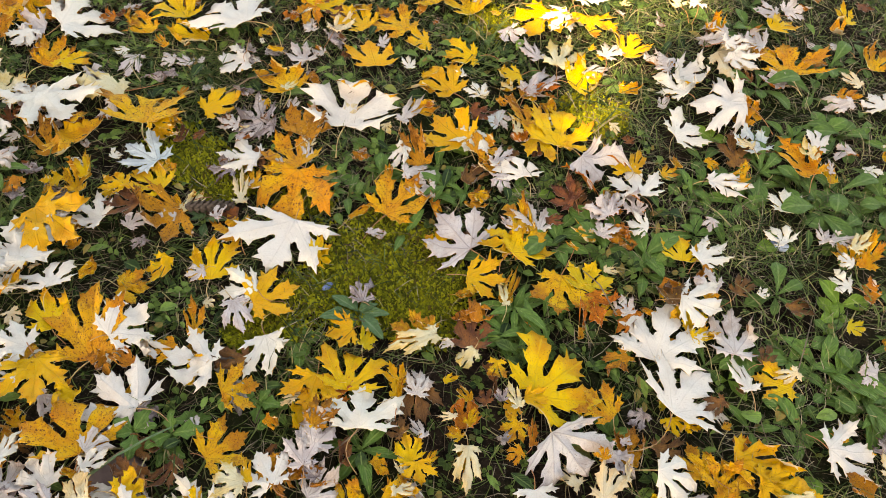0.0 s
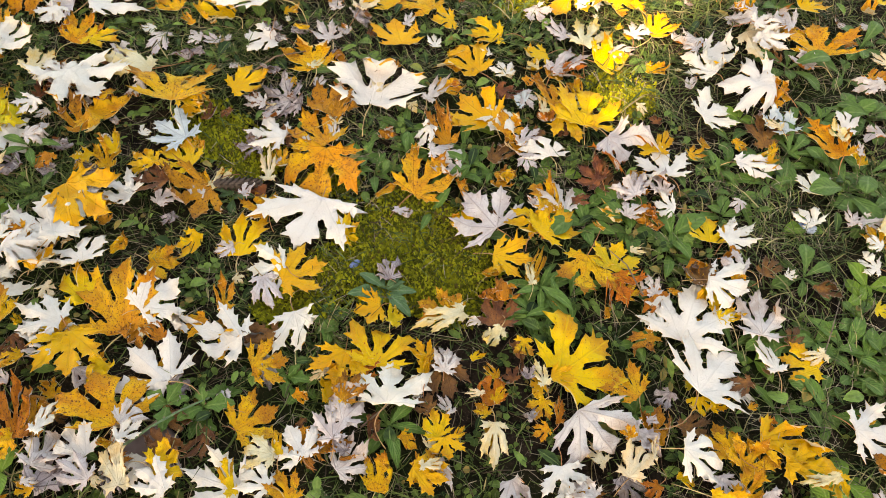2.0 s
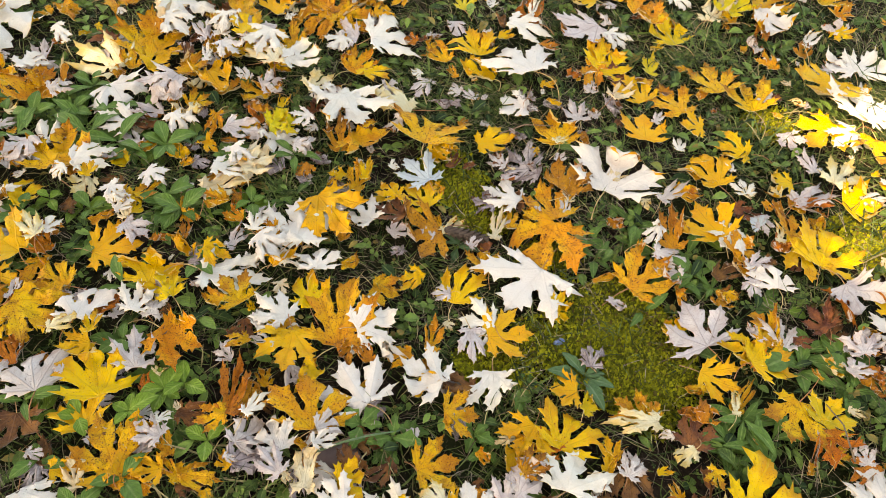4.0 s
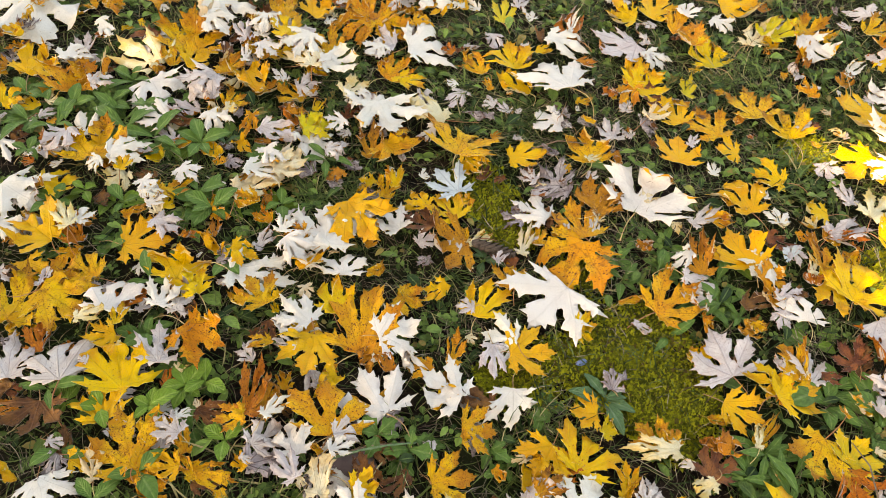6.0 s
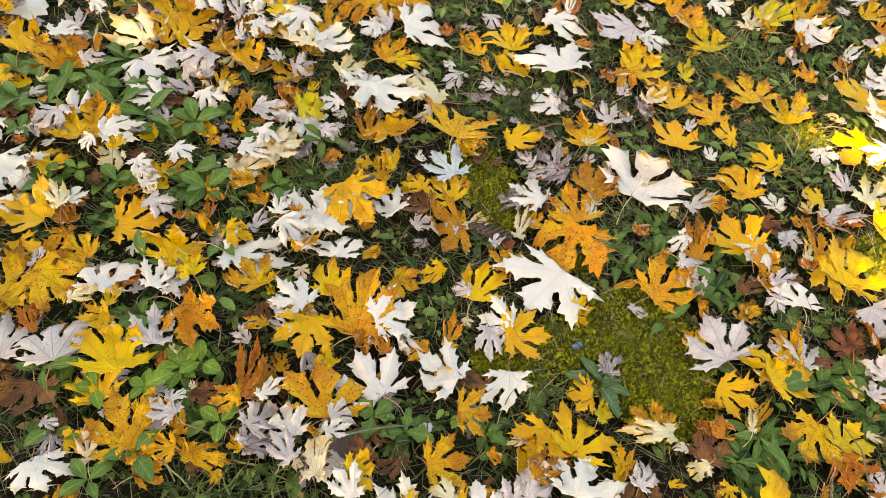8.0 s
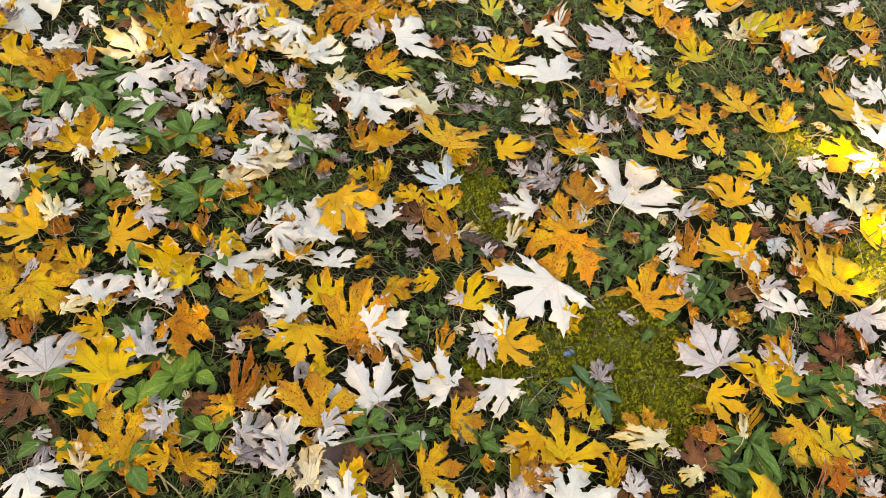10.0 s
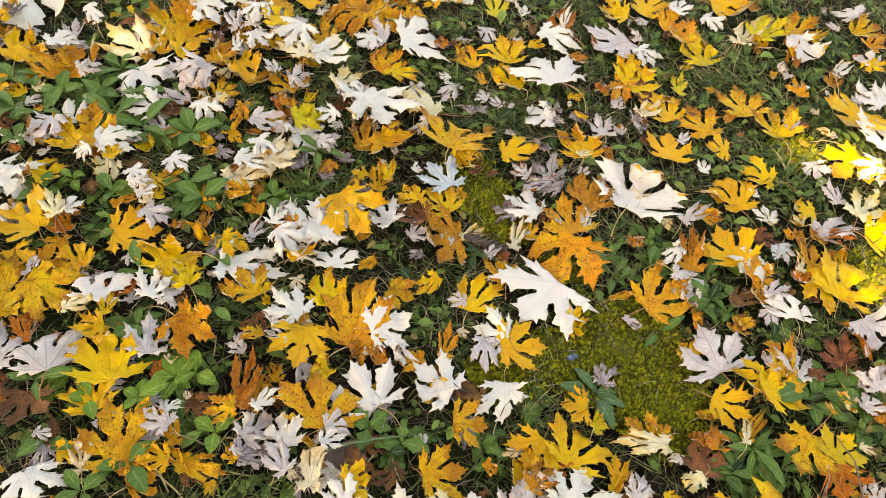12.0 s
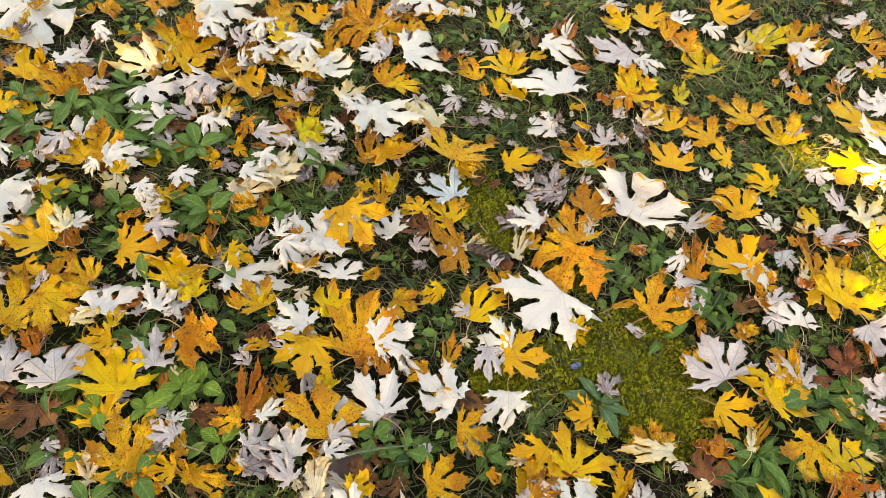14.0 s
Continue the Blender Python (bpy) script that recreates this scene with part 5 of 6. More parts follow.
weed("oval", -0.544, 1.01, 3, 1.1)
weed("oval", -1.10, 1.05, 4, 1.4)
weed("light", 0.41, 1.03, 3, 0.9)
weed("light", 0.552, 0.885, 2, 1.2)
weed("oval", 0.512, 0.90, 3, 1.1)
weed("light", 0.331, 0.743, 2, 1.1)
weed("strap", 0.267, 1.03, 4, 1.1)
weed("spoon", 0.565, 0.79, 3, 1.2)
weed("strap", 0.293, 0.83, 2, 0.9)
weed("oval", 0.641, 0.758, 3, 0.95, 0.6)
weed("lance", 0.705, 0.688, 4, 0.85, 0.6)
weed("lance", 0.944, 0.812, 5, 1.00, 0.6)
weed("lance", 1.052, 0.841, 3, 1.00, 0.6)
weed("lance", 0.866, 0.795, 4, 0.85, 0.6)
weed("oval", 1.157, 0.759, 3, 1.20, 0.6)
weed("lance", 1.233, 0.820, 4, 1.00, 0.6)
weed("light", 0.976, 0.703, 3, 0.90, 0.6)
weed("light", 1.006, 0.555, 5, 0.95, 0.6)
weed("lance", 0.643, 0.594, 3, 0.80, 0.6)
weed("lance", 0.941, 0.467, 4, 1.00, 0.6)
weed("oval", 0.892, 0.485, 5, 1.10, 0.6)
weed("light", 0.779, 0.470, 3, 0.75, 0.6)
weed("oval", 0.592, 0.527, 4, 0.90, 0.6)
weed("oval", 0.555, 0.408, 5, 0.80, 0.6)
weed("lance", 0.859, 0.362, 3, 1.10, 0.6)
weed("lance", 0.993, 0.390, 4, 1.00, 0.6)
weed("lance", 0.984, 0.451, 5, 1.00, 0.6)
weed("strap", 0.781, 0.383, 3, 0.90, 0.6)
weed("oval", 0.841, 0.881, 4, 0.90, 0.6)
weed("lance", 0.881, 0.862, 5, 0.95, 0.6)
weed("lance", 1.140, 0.845, 3, 1.00, 0.6)
weed("lance", 1.105, 0.955, 4, 0.90, 0.6)
weed("oval", 1.186, 0.962, 5, 0.95, 0.6)
weed("lance", 1.264, 0.937, 3, 1.00, 0.6)
weed("oval", 1.007, 0.905, 4, 0.90, 0.6)
weed("oval", 0.566, 0.764, 4, 1.1, 0.6)
weed("oval", 0.625, 0.790, 4, 0.8, 0.6)
weed("oval", 0.649, 0.743, 4, 1.0, 0.6)
weed("oval", 0.471, 0.571, 4, 0.8, 0.6)
weed("strap", 0.377, 0.975, 4, 1.1, 0.6)
weed("lance", 0.351, 0.915, 4, 0.9, 0.6)
weed("oval", 0.237, 0.947, 4, 0.8, 0.6)
weed("lance", 0.266, 1.011, 4, 0.8, 0.6)
weed("lance", 0.504, 0.626, 4, 0.9, 0.6)
weed("lance", 0.455, 0.642, 4, 0.9, 0.6)
weed("lance", 0.426, 0.596, 4, 0.8, 0.6)

weed("lance", -1.031, 0.968, 3, 1.10, 0.5, 0.018)
weed("oval", -0.971, 1.032, 4, 1.00, 0.5, 0.018)
weed("oval", -0.901, 1.063, 5, 0.90, 0.5, 0.018)
weed("lance", -0.831, 1.000, 3, 1.00, 0.5, 0.018)
weed("lance", -0.767, 0.992, 4, 1.05, 0.5, 0.018)
weed("oval", -0.673, 1.009, 5, 1.15, 0.5, 0.018)
weed("oval", -1.041, 1.066, 3, 0.90, 0.5, 0.018)
weed("oval", -1.081, 1.040, 4, 0.80, 0.5, 0.018)
weed("oval", -0.544, 0.998, 5, 0.80, 0.5, 0.018)
weed("lance", -0.839, 1.075, 3, 0.80, 0.5, 0.018)
weed("oval", -0.624, 0.887, 4, 0.95, 0.5, 0.018)
weed("light", -0.826, 0.829, 5, 0.70, 0.5, 0.018)
weed("oval", -0.745, 0.825, 3, 0.80, 0.5, 0.018)
weed("oval", -0.584, 0.860, 4, 0.90, 0.5, 0.018)
weed("oval", -0.860, 0.790, 5, 0.75, 0.5, 0.018)
weed("lance", -0.616, 0.679, 3, 0.80, 0.5, 0.018)
weed("oval", -0.571, 0.579, 4, 0.85, 0.5, 0.018)
weed("oval", -0.503, 0.749, 5, 0.70, 0.5, 0.018)
weed("oval", -0.607, 0.368, 3, 0.85, 0.5, 0.018)
weed("light", -0.580, 0.440, 4, 0.90, 0.5, 0.018)
weed("light", -0.470, 0.509, 5, 1.00, 0.5, 0.018)
weed("light", -0.445, 0.526, 3, 0.90, 0.5, 0.018)
weed("strap", -0.674, 0.450, 4, 0.90, 0.5, 0.018)
weed("light", -0.509, 0.464, 5, 0.80, 0.5, 0.018)
weed("oval", -0.478, 0.366, 3, 0.85, 0.5, 0.018)
weed("oval", -0.523, 0.312, 4, 0.90, 0.5, 0.018)
weed("lobed", -0.151, 0.512, 5, 0.80, 0.5, 0.018)
weed("lobed", -0.099, 0.502, 3, 0.90, 0.5, 0.018)
weed("oval", -0.462, 0.905, 4, 0.85, 0.5, 0.018)
weed("oval", -0.538, 1.011, 5, 0.70, 0.5, 0.018)
weed("oval", -0.763, 1.109, 3, 0.70, 0.5, 0.018)
weed("lance", -0.892, 1.140, 4, 0.80, 0.5, 0.018)
weed("oval", -0.985, 0.893, 5, 0.80, 0.5, 0.018)
weed("lance", -0.972, 0.971, 3, 0.90, 0.5, 0.018)
weed("oval", -0.724, 0.977, 4, 0.90, 0.5, 0.018)
weed("lance", -0.419, 1.041, 5, 0.70, 0.5, 0.018)
weed("bluish", -0.626, 1.024, 3, 0.80, 0.5, 0.018)
weed("light", -0.376, 0.443, 3, 0.70, 0.5, 0.018)


# a leaf also covers the cells next to its points
wide_under = under.copy()
for sj, si in ((0, 1), (0, -1), (1, 0), (-1, 0)):
    wide_under = np.minimum(wide_under, np.roll(under, (sj, si), (0, 1)))
under = wide_under


def covered(x, y):
    i, j = cells(x, y)
    return under[j, i]


def scatter_weeds():
    """More weeds between the leaves, thickest on the side where broad leaves take over."""
    made = 0
    for _ in range(6000):
        x, y = wrng.uniform(-1.4, 1.75), wrng.uniform(0.1, 2.4)
        near = [covered(x + dx, y + dy) < 0.9 for dx in (-0.02, 0.02, 0) for dy in (-0.02, 0.02, 0)]
        chance = 0.16 + 0.16 * max(0.0, min(1.0, (x - 0.55) / 0.5)) + 0.45 * max(0.0, min(1.0, (-x - 0.2) / 0.4))
        if sum(near) > 4 or wrng.random() > chance or moss_at(x, y) > 0.4:
            continue
        kind = ("oval", "oval", "strap", "light", "lobed", "oval")[int(wrng.integers(6))]
        broad = max(0.0, min(1.0, (x - 0.5) / 0.4))
        if broad > wrng.random():
            kind = ("spoon", "strap", "oval", "spoon", "spoon")[int(wrng.integers(5))]
        weed(kind, x, y, int(wrng.integers(3, 7)), wrng.uniform(0.45, 0.85) * (1 + 0.3 * broad))
        made += 1
        if made >= 430:
            break


def moss_at(x, y):
    """How mossy the ground is: a few cushions with ragged edges."""
    d = 0.0
    for mx, my, r in MOSS_PATCHES:
        d = np.maximum(d, 1 - np.hypot(x - mx, y - my) / r)
    return np.clip(d * 2.2 + 0.25 * np.sin(31 * x + 3) * np.sin(27 * y) * (d > 0), 0, 1)


scatter_weeds()


# ---- creeping plants, grass, moss and thatch: too many to count ----
def stuff(name, verts, faces, uvs, mat, label, category):
    ob = new(name, mesh_from(name, verts, faces, mat, uvs))
    tagged(ob, label, category, kind="stuff")


def room(rng, n):
    """Random spots of the lawn, and the height free under the leaves there."""
    x, y = CENTRE_X + rng.normal(0, 0.95, n), CENTRE_Y + 0.12 + rng.normal(0, 0.75, n)
    flat = rng.random(n) < 0.6
    x = np.where(flat, rng.uniform(CENTRE_X - 1.5, CENTRE_X + 1.5, n) + rng.normal(0, 0.14, n), x)
    y = np.where(flat, rng.uniform(CENTRE_Y - 1.05, CENTRE_Y + 1.3, n) + rng.normal(0, 0.14, n), y)
    free = covered(x, y) - ground_height(x, y)
    return x, y, free


def far_lawn(n):
    """Coarser grass of the lawn around, out to some metres."""
    rng = np.random.default_rng(61)
    a, d = rng.uniform(0, 6.283, n), 1.0 + 8.0 * rng.random(n) ** 1.4
    x, y = CENTRE_X + d * np.cos(a), CENTRE_Y + d * np.sin(a)
    out = (np.abs(x - CENTRE_X) > 1.5) | (y < CENTRE_Y - 1.05) | (y > CENTRE_Y + 1.3)
    x, y, d = x[out], y[out], d[out]
    m = len(x)
    w, h, t = 0.004 + 0.002 * d, rng.uniform(0.02, 0.05, m), rng.uniform(0, 6.283, m)
    lean = rng.normal(0, 0.03, (2, m))
    z = ground_height(x, y)
    verts = np.empty((m, 3, 3))
    verts[:, 0] = np.stack((x - w * np.cos(t), y - w * np.sin(t), z), -1)
    verts[:, 1] = np.stack((x + w * np.cos(t), y + w * np.sin(t), z), -1)
    verts[:, 2] = np.stack((x + lean[0], y + lean[1], z + h), -1)
    faces = (np.array([(0, 1, 2)])[None] + 3 * np.arange(m)[:, None, None]).reshape(-1, 3).tolist()
    stuff("lawn", verts.reshape(-1, 3), faces, np.tile(np.array([(-0.5, 0.0), (0.5, 0.0), (0.0, 1.0)]), (m, 1)), GRASS, "rough green lawn around the fallen leaves", "lawn")


def bare(x, y):
    """Where the soil is poor and only thin grass, straw and moss grow."""
    return np.maximum(np.exp(-((x - 0.12) / 0.32) ** 2 - ((y - 0.85) / 0.45) ** 2), 1.2 * np.exp(-((x - 0.96) / 0.15) ** 2 - ((y - 0.65) / 0.14) ** 2))


def creeper(n):
    """Small round leaflets in threes, close to the ground."""
    rng = np.random.default_rng(3)
    x, y, free = room(rng, n)
    clump = 0.5 + 0.5 * np.sin(7 * x + 2 * np.sin(5 * y)) * np.sin(8 * y + 1.5 * np.sin(6 * x))
    ok = (rng.random(n) < 0.22 + 0.78 * clump ** 1.5) & (moss_at(x, y) < 0.3) & (rng.random(n) > 0.6 * bare(x, y)) & (rng.random(n) > 0.82 * np.clip((x - 0.6) / 0.25, 0, 1)) & ((free > 0.035) | ((free > 0.02) & (rng.random(n) < 0.7)))
    x, y, free = x[ok], y[ok], free[ok]
    m = len(x)
    size = rng.uniform(0.0045, 0.0105, m) * (0.75 + 0.5 * clump[ok]) * np.where(free < 0.035, 0.6, 1.0)
    z = ground_height(x, y) + np.minimum(rng.uniform(0.003, 0.024, m), np.where(free < 0.9, np.where(free > 0.035, free * 0.4, 0.006), 1))
    turn, tilt, tilt2 = rng.uniform(0, 6.283, m), rng.normal(0, 0.38, m), rng.normal(0, 0.38, m)
    shape = np.array([(0, 0, 0), (-0.55, 0.45, 0.12), (-0.5, 0.95, 0.1), (0, 1.1, -0.04), (0.5, 0.95, 0.1), (0.55, 0.45, 0.12), (0, 0.6, 0.0)])
    tri = np.array([(0, 6, 1), (1, 6, 2), (2, 6, 3), (3, 6, 4), (4, 6, 5), (5, 6, 0)])[:, ::-1]
    vs, fs, us = [], [], []
    for k in range(3):
        a = turn + k * 2.09 + rng.normal(0, 0.25, m)
        s = size[:, None] * shape[None, :, 0]
        f = size[:, None] * (shape[None, :, 1] + 0.1)
        c_, s_ = np.cos(a)[:, None], np.sin(a)[:, None]
        px, py = c_ * s - s_ * f, s_ * s + c_ * f
        pz = size[:, None] * shape[None, :, 2] + px * tilt[:, None] + py * tilt2[:, None]
        vs.append(np.stack((x[:, None] + px, y[:, None] + py, z[:, None] + pz), -1).reshape(-1, 3))
        fs.append((tri[None] + 7 * (np.arange(m)[:, None, None] + k * m)).reshape(-1, 3))
        us.append(np.tile(shape[:, :2], (m, 1)))
    stuff("creeping_weeds", np.concatenate(vs), np.concatenate(fs).tolist(), np.concatenate(us), CREEPER, "low mat of small creeping weeds with shade contrast in their greens", "weeds")


def blades(name, n, seed, lo, hi, width, mat, label, lie, spot=None, east=False):
    """Thin blades: lie 0 stands, 1 lies flat."""
    rng = np.random.default_rng(seed)
    x, y, free = room(rng, n)
    if spot:
        a, d = rng.uniform(0, 6.283, n), spot[2] * np.sqrt(rng.random(n))
        x, y = spot[0] + d * np.cos(a), spot[1] + d * np.sin(a)
        free = covered(x, y) - ground_height(x, y)
    tuft = 0.5 + 0.5 * np.sin(5 * x + 4 + 2 * np.sin(4 * y)) * np.sin(6 * y + 2 * np.sin(5 * x))
    ok = (rng.random(n) < 0.3 + 0.7 * tuft ** 1.5) & ((free > 0.03) | (rng.random(n) < 0.3))
    if east:
        ok &= rng.random(n) < 0.10 + 0.8 * bare(x, y) + 0.9 * np.clip((x - 0.5) / 0.3, 0, 1) * np.clip(np.hypot(x - 0.88, y - 1.42) / 0.35 - 0.2, 0.1, 1)
    ok &= rng.random(n) > moss_at(x, y) * (0.6 if mat is GRASS else 0.7)
    x, y, free = x[ok], y[ok], free[ok]
    m = len(x)
    length = rng.uniform(lo, hi, m)
    tall = np.where(free < 0.9, np.maximum(free * 0.45, 0.003), 0.035)
    turn = rng.uniform(0, 6.283, m)
    pitch = np.clip(rng.normal(0.75 - 0.7 * lie, 0.25, m), 0.02, 1.3)
    pitch = np.minimum(pitch, np.arcsin(np.clip(tall / length, 0, 1)))
    ks = np.array((0, 0.35, 0.7, 1.0))
    w = width * rng.uniform(0.6, 1.3, m)
    run = length[:, None] * ks * np.cos(pitch)[:, None]
    rise = length[:, None] * (ks - 0.45 * ks ** 2) * np.sin(pitch)[:, None] * 1.4
    bendy = rng.normal(0, 0.35, m)[:, None] * ks ** 2 * length[:, None]
    c_, s_ = np.cos(turn)[:, None], np.sin(turn)[:, None]
    cx, cy = x[:, None] + c_ * run - s_ * bendy, y[:, None] + s_ * run + c_ * bendy
    cz = ground_height(x, y)[:, None] + 0.002 + rise + (rng.uniform(0, 0.012, m) * (free > 0.9))[:, None] * lie
    half = w[:, None] * np.array((0.8, 1.0, 0.75, 0.08)) * 0.5
    left = np.stack((cx - s_ * half, cy + c_ * half, cz), -1)
    right = np.stack((cx + s_ * half, cy - c_ * half, cz + 0.0004), -1)
    verts = np.stack((left, right), 2).reshape(-1, 3)
    quad = np.array([(0, 1, 3, 2), (2, 3, 5, 4), (4, 5, 7, 6)])
    faces = (quad[None] + 8 * np.arange(m)[:, None, None]).reshape(-1, 4).tolist()
    uvs = np.tile(np.array([(sx, f) for f in ks for sx in (-0.5, 0.5)]), (m, 1))
    stuff(name, verts, faces, uvs, mat, label, "grass")


def moss(n):
    """Moss cushions of tiny pointed shoots."""
    rng = np.random.default_rng(9)
    vs = []
    for mx, my, r in MOSS_PATCHES:
        k = int(n * (r / 0.2) ** 2)
        a, d = rng.uniform(0, 6.283, k), r * np.sqrt(rng.random(k))
        x, y = mx + d * np.cos(a), my + d * np.sin(a)
        keep = rng.random(k) < moss_at(x, y) * np.clip(0.75 + 0.55 * np.sin(23 * x + 2 * np.sin(31 * y)) * np.sin(29 * y + 1.0), 0.25, 1)
        vs.append(np.stack((x[keep], y[keep]), -1))
    xy = np.concatenate(vs)
    m = len(xy)
    bump = 0.006 * np.sin(60 * xy[:, 0]) * np.sin(55 * xy[:, 1] + 1) + 0.004 * np.sin(330 * xy[:, 0] + 3 * np.sin(210 * xy[:, 1])) * np.sin(300 * xy[:, 1] + 2 * np.sin(260 * xy[:, 0]))
    free = covered(xy[:, 0], xy[:, 1])
    z = ground_height(xy[:, 0], xy[:, 1]) + 0.006 + bump
    z = np.minimum(z, np.where(free < 0.9, free - 0.006, 1.0))
    turn, s = rng.uniform(0, 6.283, m), rng.uniform(0.0018, 0.0060, m)
    verts = np.empty((m, 4, 3))
    for k in range(3):
        a = turn + k * 2.094
        verts[:, k] = np.stack((xy[:, 0] + s * np.cos(a), xy[:, 1] + s * np.sin(a), z + rng.uniform(-0.001, 0.003, m)), -1)
    verts[:, 3] = np.stack((xy[:, 0] + rng.normal(0, 0.001, m), xy[:, 1] + rng.normal(0, 0.001, m), z + s * rng.uniform(0.6, 2.2, m)), -1)
    tri = np.array([(0, 1, 3), (1, 2, 3), (2, 0, 3)])
    faces = (tri[None] + 4 * np.arange(m)[:, None, None]).reshape(-1, 3).tolist()
    stuff("moss", verts.reshape(-1, 3), faces, np.tile(np.array([(0.3, 0.0), (0.3, 0.4), (0.3, 0.7), (0.3, 1.0)]), (m, 1)), MOSS, "yellowish green moss cushions on bare soil", "moss")


def low_weeds(n):
    """Single narrow and oval weed leaves standing and leaning everywhere between the fallen leaves."""
    rng = np.random.default_rng(31)
    x, y, free = room(rng, n)
    clump = 0.5 + 0.5 * np.sin(6 * x + 1 + 2 * np.sin(4 * y)) * np.sin(7 * y + 1.5 * np.sin(5 * x + 2))
    ok = (free > 0.03) & (moss_at(x, y) < 0.45) & (rng.random(n) < 0.25 + 0.75 * clump) & (rng.random(n) > 0.75 * np.clip((x - 0.6) / 0.25, 0, 1)) & (rng.random(n) > 0.75 * bare(x, y))
    x, y = x[ok], y[ok]
    m = len(x)
    length = rng.uniform(0.012, 0.034, m) * rng.choice((1.0, 1.0, 1.45), m)
    width = length * rng.uniform(0.28, 0.62, m)
    pitch = rng.normal(0.25, 0.30, m)
    turn = rng.uniform(0, 6.283, m)
    z = ground_height(x, y) + np.minimum(rng.uniform(0.004, 0.024, m), free[ok] * 0.4)
    ks = np.array((0.0, 0.25, 0.55, 0.8, 1.0))
    half = np.array((0.10, 0.75, 1.0, 0.68, 0.05))
    verts = np.empty((m, 5, 3, 3))
    c_, s_ = np.cos(turn)[:, None], np.sin(turn)[:, None]
    run = length[:, None] * ks * np.cos(pitch)[:, None]
    rise = length[:, None] * (ks * np.sin(pitch)[:, None] - 0.3 * ks ** 2)
    for k, side in enumerate((-0.5, 0.0, 0.5)):
        out = side * half * width[:, None]
        verts[:, :, k, 0] = x[:, None] + c_ * run - s_ * out
        verts[:, :, k, 1] = y[:, None] + s_ * run + c_ * out
        verts[:, :, k, 2] = z[:, None] + rise + abs(side) * 0.5 * half * width[:, None]
    quad = np.array([(r * 3 + c, r * 3 + c + 1, r * 3 + c + 4, r * 3 + c + 3) for r in range(4) for c in range(2)])[:, ::-1]
    faces = (quad[None] + 15 * np.arange(m)[:, None, None]).reshape(-1, 4).tolist()
    uvs = np.tile(np.array([(side, f) for f in ks for side in (-0.5, 0.0, 0.5)]), (m, 1))
    stuff("low_weeds", verts.reshape(-1, 3), faces, uvs, LOW_WEED, "low green weeds with small oval leaves", "weeds")


far_lawn(90000)
creeper(26000)
low_weeds(22000)
blades("grass", 135000, 21, 0.018, 0.065, 0.0018, GRASS, "short thin green grass between the weeds", 0.25)
blades("dry_grass", 70000, 22, 0.015, 0.07, 0.0011, STRAW, "dry tan grass stems and thatch on soil", 0.85)
blades("thatch", 40000, 24, 0.02, 0.065, 0.0012, STRAW, "tangle of tan dead grass stems over dark soil", 0.5, None, True)
for k, (gx, gy, gr, gn) in enumerate(((-0.34, 0.40, 0.10, 700), (-0.11, 0.45, 0.09, 600), (-0.13, 1.29, 0.11, 900), (0.11, 0.56, 0.07, 350), (-0.38, 1.0, 0.09, 800), (-0.31, 0.96, 0.06, 350),
                                      (0.43, 1.63, 0.14, 900), (0.93, 0.62, 0.12, 350), (1.1, 0.45, 0.15, 400), (-0.62, 0.95, 0.10, 400))):
    blades("grass_tuft", gn, 50 + k, 0.03, 0.10, 0.0026, GRASS, "tuft of long green grass among leaves", 0.3, (gx, gy, gr))
blades("tall_grass", 3600, 23, 0.05, 0.13, 0.0030, GRASS, "longer green grass in the sunny spot", 0.35, (0.80, 1.36, 0.30))
moss(34000)


# ---- more fallen leaves beyond the part that is looked at ----
def leaf_litter(n):
    """Flat simple leaves strewn over the lawn around, in one piece."""
    rng = np.random.default_rng(41)
    vs, fs, us, base = [], [], [], 0
    for _ in range(n):
        a, d = rng.uniform(0, 6.283), 1.2 + 3.8 * rng.random() ** 1.5
        x, y = CENTRE_X + d * math.cos(a), CENTRE_Y + d * math.sin(a)
        if -1.5 < x < 1.7 and 0.1 < y < 2.5:
            continue
        out = np.array(blade_outline(rng, rng.uniform(0.7, 1.1))) * rng.uniform(0.05, 0.11)
        h = rng.uniform(0, 6.283)
        c, s = math.cos(h), math.sin(h)
        z = 0.02 + rng.uniform(0, 0.02) + rng.uniform(0.5, 4.0) * (out[:, 0] ** 2 + out[:, 1] ** 2)
        ring = np.column_stack((x + c * out[:, 0] - s * out[:, 1], y + s * out[:, 0] + c * out[:, 1], z))
        mid = np.array([(x - s * 0.03, y + c * 0.03, 0.022)])
        m = len_ring = len(ring)
        vs.append(np.concatenate((ring, mid)))
        us.append(np.concatenate((out / 0.09, [(0, 0.3)])))
        fs += [(base + k, base + (k + 1) % m, base + m) for k in range(m)]
        base += m + 1
    ob = new("leaf_litter", mesh_from("leaf_litter", np.concatenate(vs), fs, [YELLOW, ORANGE, WHITE, MAUVE], np.concatenate(us)))
    kinds = np.random.default_rng(42).integers(0, 4, 4000)
    ob.data.polygons.foreach_set("material_index", [int(kinds[k // len_ring]) for k in range(len(fs))])
    tagged(ob, "yellow, orange and whitish maple leaves strewn on the lawn", "leaves", kind="stuff")


leaf_litter(2600)


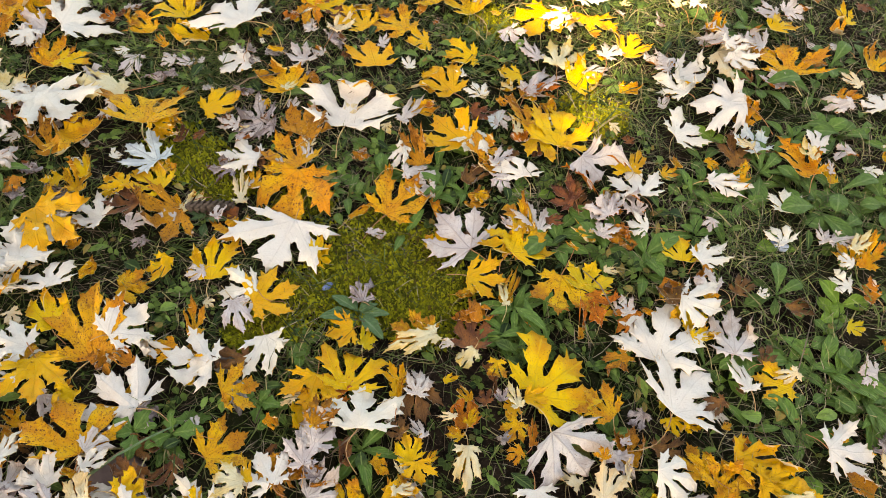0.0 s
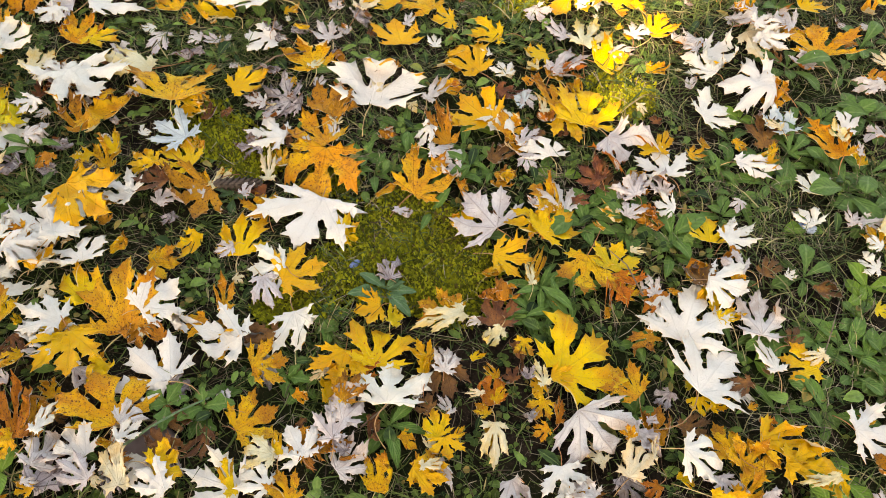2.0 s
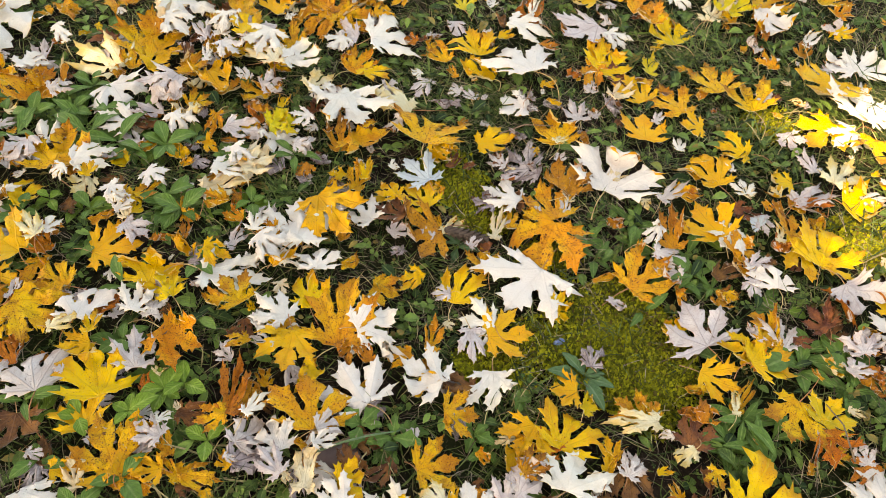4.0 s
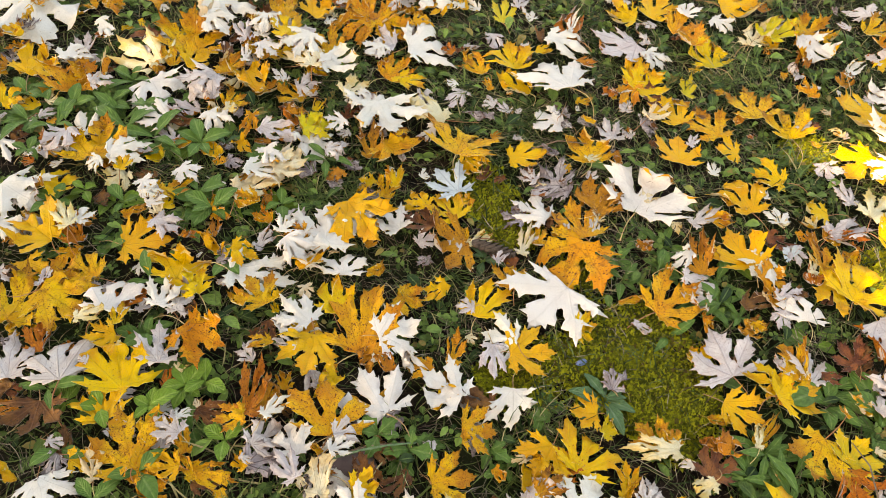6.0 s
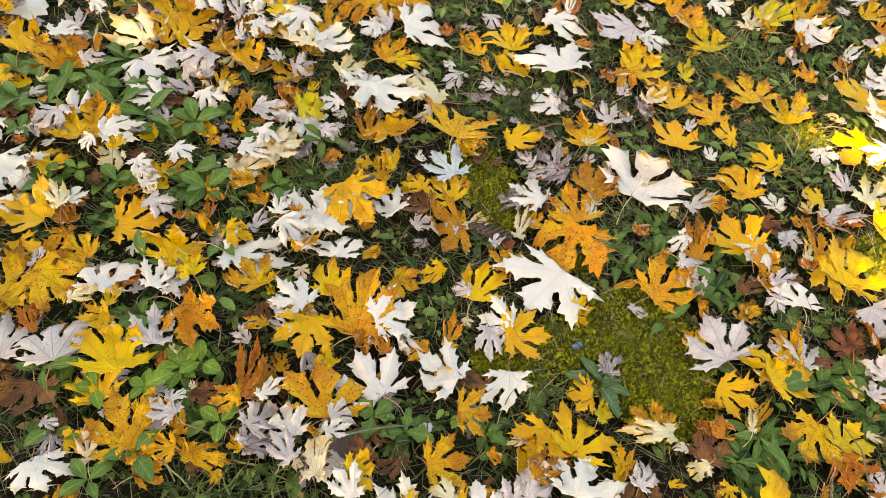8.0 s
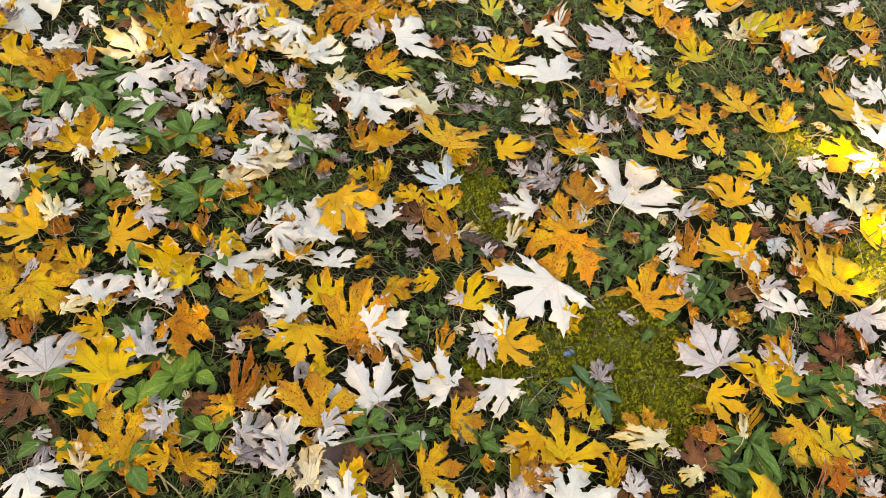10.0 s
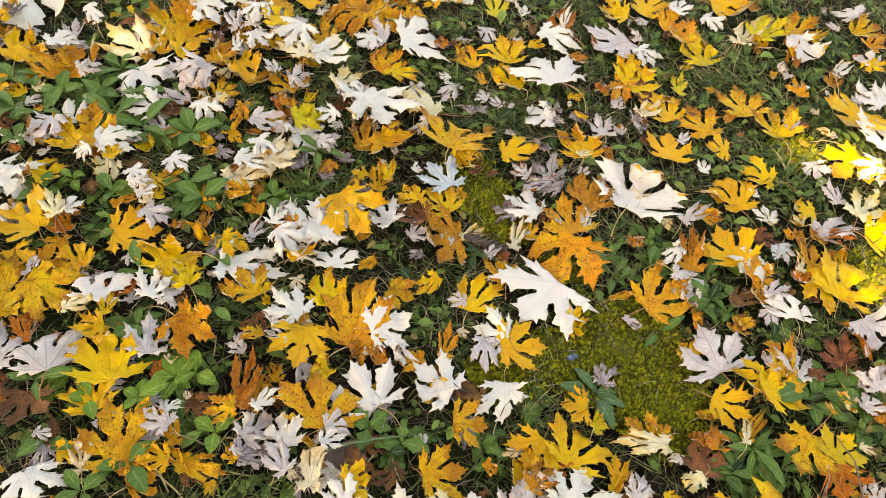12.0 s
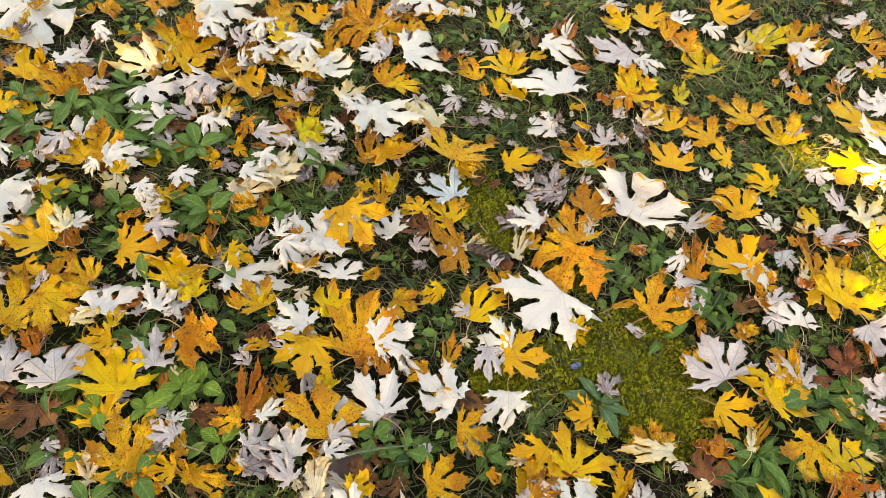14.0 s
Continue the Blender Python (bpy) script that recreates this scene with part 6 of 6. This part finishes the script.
# ---- the maple that the leaves fell from: its crown shades the ground ----
def maple_tree():
    rng = np.random.default_rng(8)
    middle = Vector((0.55, 1.35, 0)) + SUN_DIR * 8.2
    ob = new("maple_tree")
    ob.matrix_world = pose(middle.x - 1.3, middle.y + 1.1, 0)
    tagged(ob, "tall silver maple with a dense autumn crown over the lawn", "tree")
    off = Vector((1.3, -1.1, middle.z))
    pts = [(0, 0, -0.1), (0.03, 0.02, 1.2), (-0.06, -0.08, 2.6), (-0.2, -0.2, 4.2), (-0.4, -0.3, 5.6), (-0.5, -0.4, 7.4)]
    part("trunk", tube("trunk", pts, [0.30, 0.22, 0.19, 0.15, 0.10, 0.04], BARK, 12), ob)
    for k in range(9):
        a, z = k * 2.4, 3.0 + 0.45 * k
        start = Vector((-0.15 - 0.03 * k, -0.15 - 0.02 * k, z))
        end = start + Vector((math.cos(a) * 2.6, math.sin(a) * 2.6, 1.3))
        mids = [start.lerp(end, f) + Vector(rng.normal(0, 0.12, 3)) * (f > 0) + Vector((0, 0, 0.3 * f * (1 - f))) for f in (0, 0.3, 0.6, 1.0)]
        clear = True
        for f in np.linspace(0, 1, 12):
            spot = start.lerp(end, f) + ob.matrix_world.translation
            rel = spot - Vector((0.76, 1.55, 0))
            clear &= (rel - rel.dot(SUN_DIR) * SUN_DIR).length > 0.55
        if not clear:
            continue
        part("limb", tube("limb", mids, [0.08, 0.06, 0.04, 0.015], BARK, 7), ob)
    n = 14000
    q = rng.normal(0, 1, (n, 3))
    q = q / np.linalg.norm(q, axis=1)[:, None] * (rng.random(n) ** 0.40)[:, None] * (4.3, 4.3, 2.9)
    q *= (1 + 0.16 * np.sin(q[:, 0] * 3 + q[:, 2] * 2) * np.sin(q[:, 1] * 2.6))[:, None]
    way = np.array(SUN_DIR)
    keep = np.ones(n, bool)
    world_q = q + np.array(middle)
    for gx, gy, r in SUN_GAPS:
        rel = world_q - (gx, gy, 0.03)
        across = rel - (rel @ way)[:, None] * way
        keep &= np.linalg.norm(across, axis=1) > r + 0.16
    q = q[keep]
    n = len(q)
    shape = np.array([(0, 0, 0), (0.55, 0.35, 0.1), (0.25, 0.5, 0.0), (0, 1.05, -0.1), (-0.25, 0.5, 0.0), (-0.55, 0.35, 0.1)]) * 0.26
    a = rng.uniform(0, 6.283, n)
    tx, ty = rng.normal(0, 0.5, n), rng.normal(0, 0.5, n)
    px = np.cos(a)[:, None] * shape[:, 0] - np.sin(a)[:, None] * (shape[:, 1] - 0.13)
    py = np.sin(a)[:, None] * shape[:, 0] + np.cos(a)[:, None] * (shape[:, 1] - 0.13)
    pz = shape[:, 2] + px * tx[:, None] + py * ty[:, None]
    verts = (q[:, None] + np.stack((px, py, pz), -1) + np.array(off)).reshape(-1, 3)
    tri = np.array([(0, 1, 2), (0, 2, 3), (0, 3, 4), (0, 4, 5)])
    faces = (tri[None] + 6 * np.arange(n)[:, None, None]).reshape(-1, 3).tolist()
    part("crown", mesh_from("crown", verts, faces, WEED_LIGHT, np.tile(shape[:, :2] * 3, (n, 1))), ob, "dense green and yellow foliage")


# where the low sun finds a hole in the crown
SUN_GAPS = ((0.94, 1.54, 0.04), (0.98, 1.45, 0.02), (1.05, 1.50, 0.0), (0.86, 1.45, -0.05), (0.90, 1.34, -0.03), (1.0, 1.34, -0.05), (0.735, 1.09, -0.02), (0.57, 1.38, -0.02), (0.71, 1.33, -0.05), (1.09, 1.45, -0.04))
maple_tree()
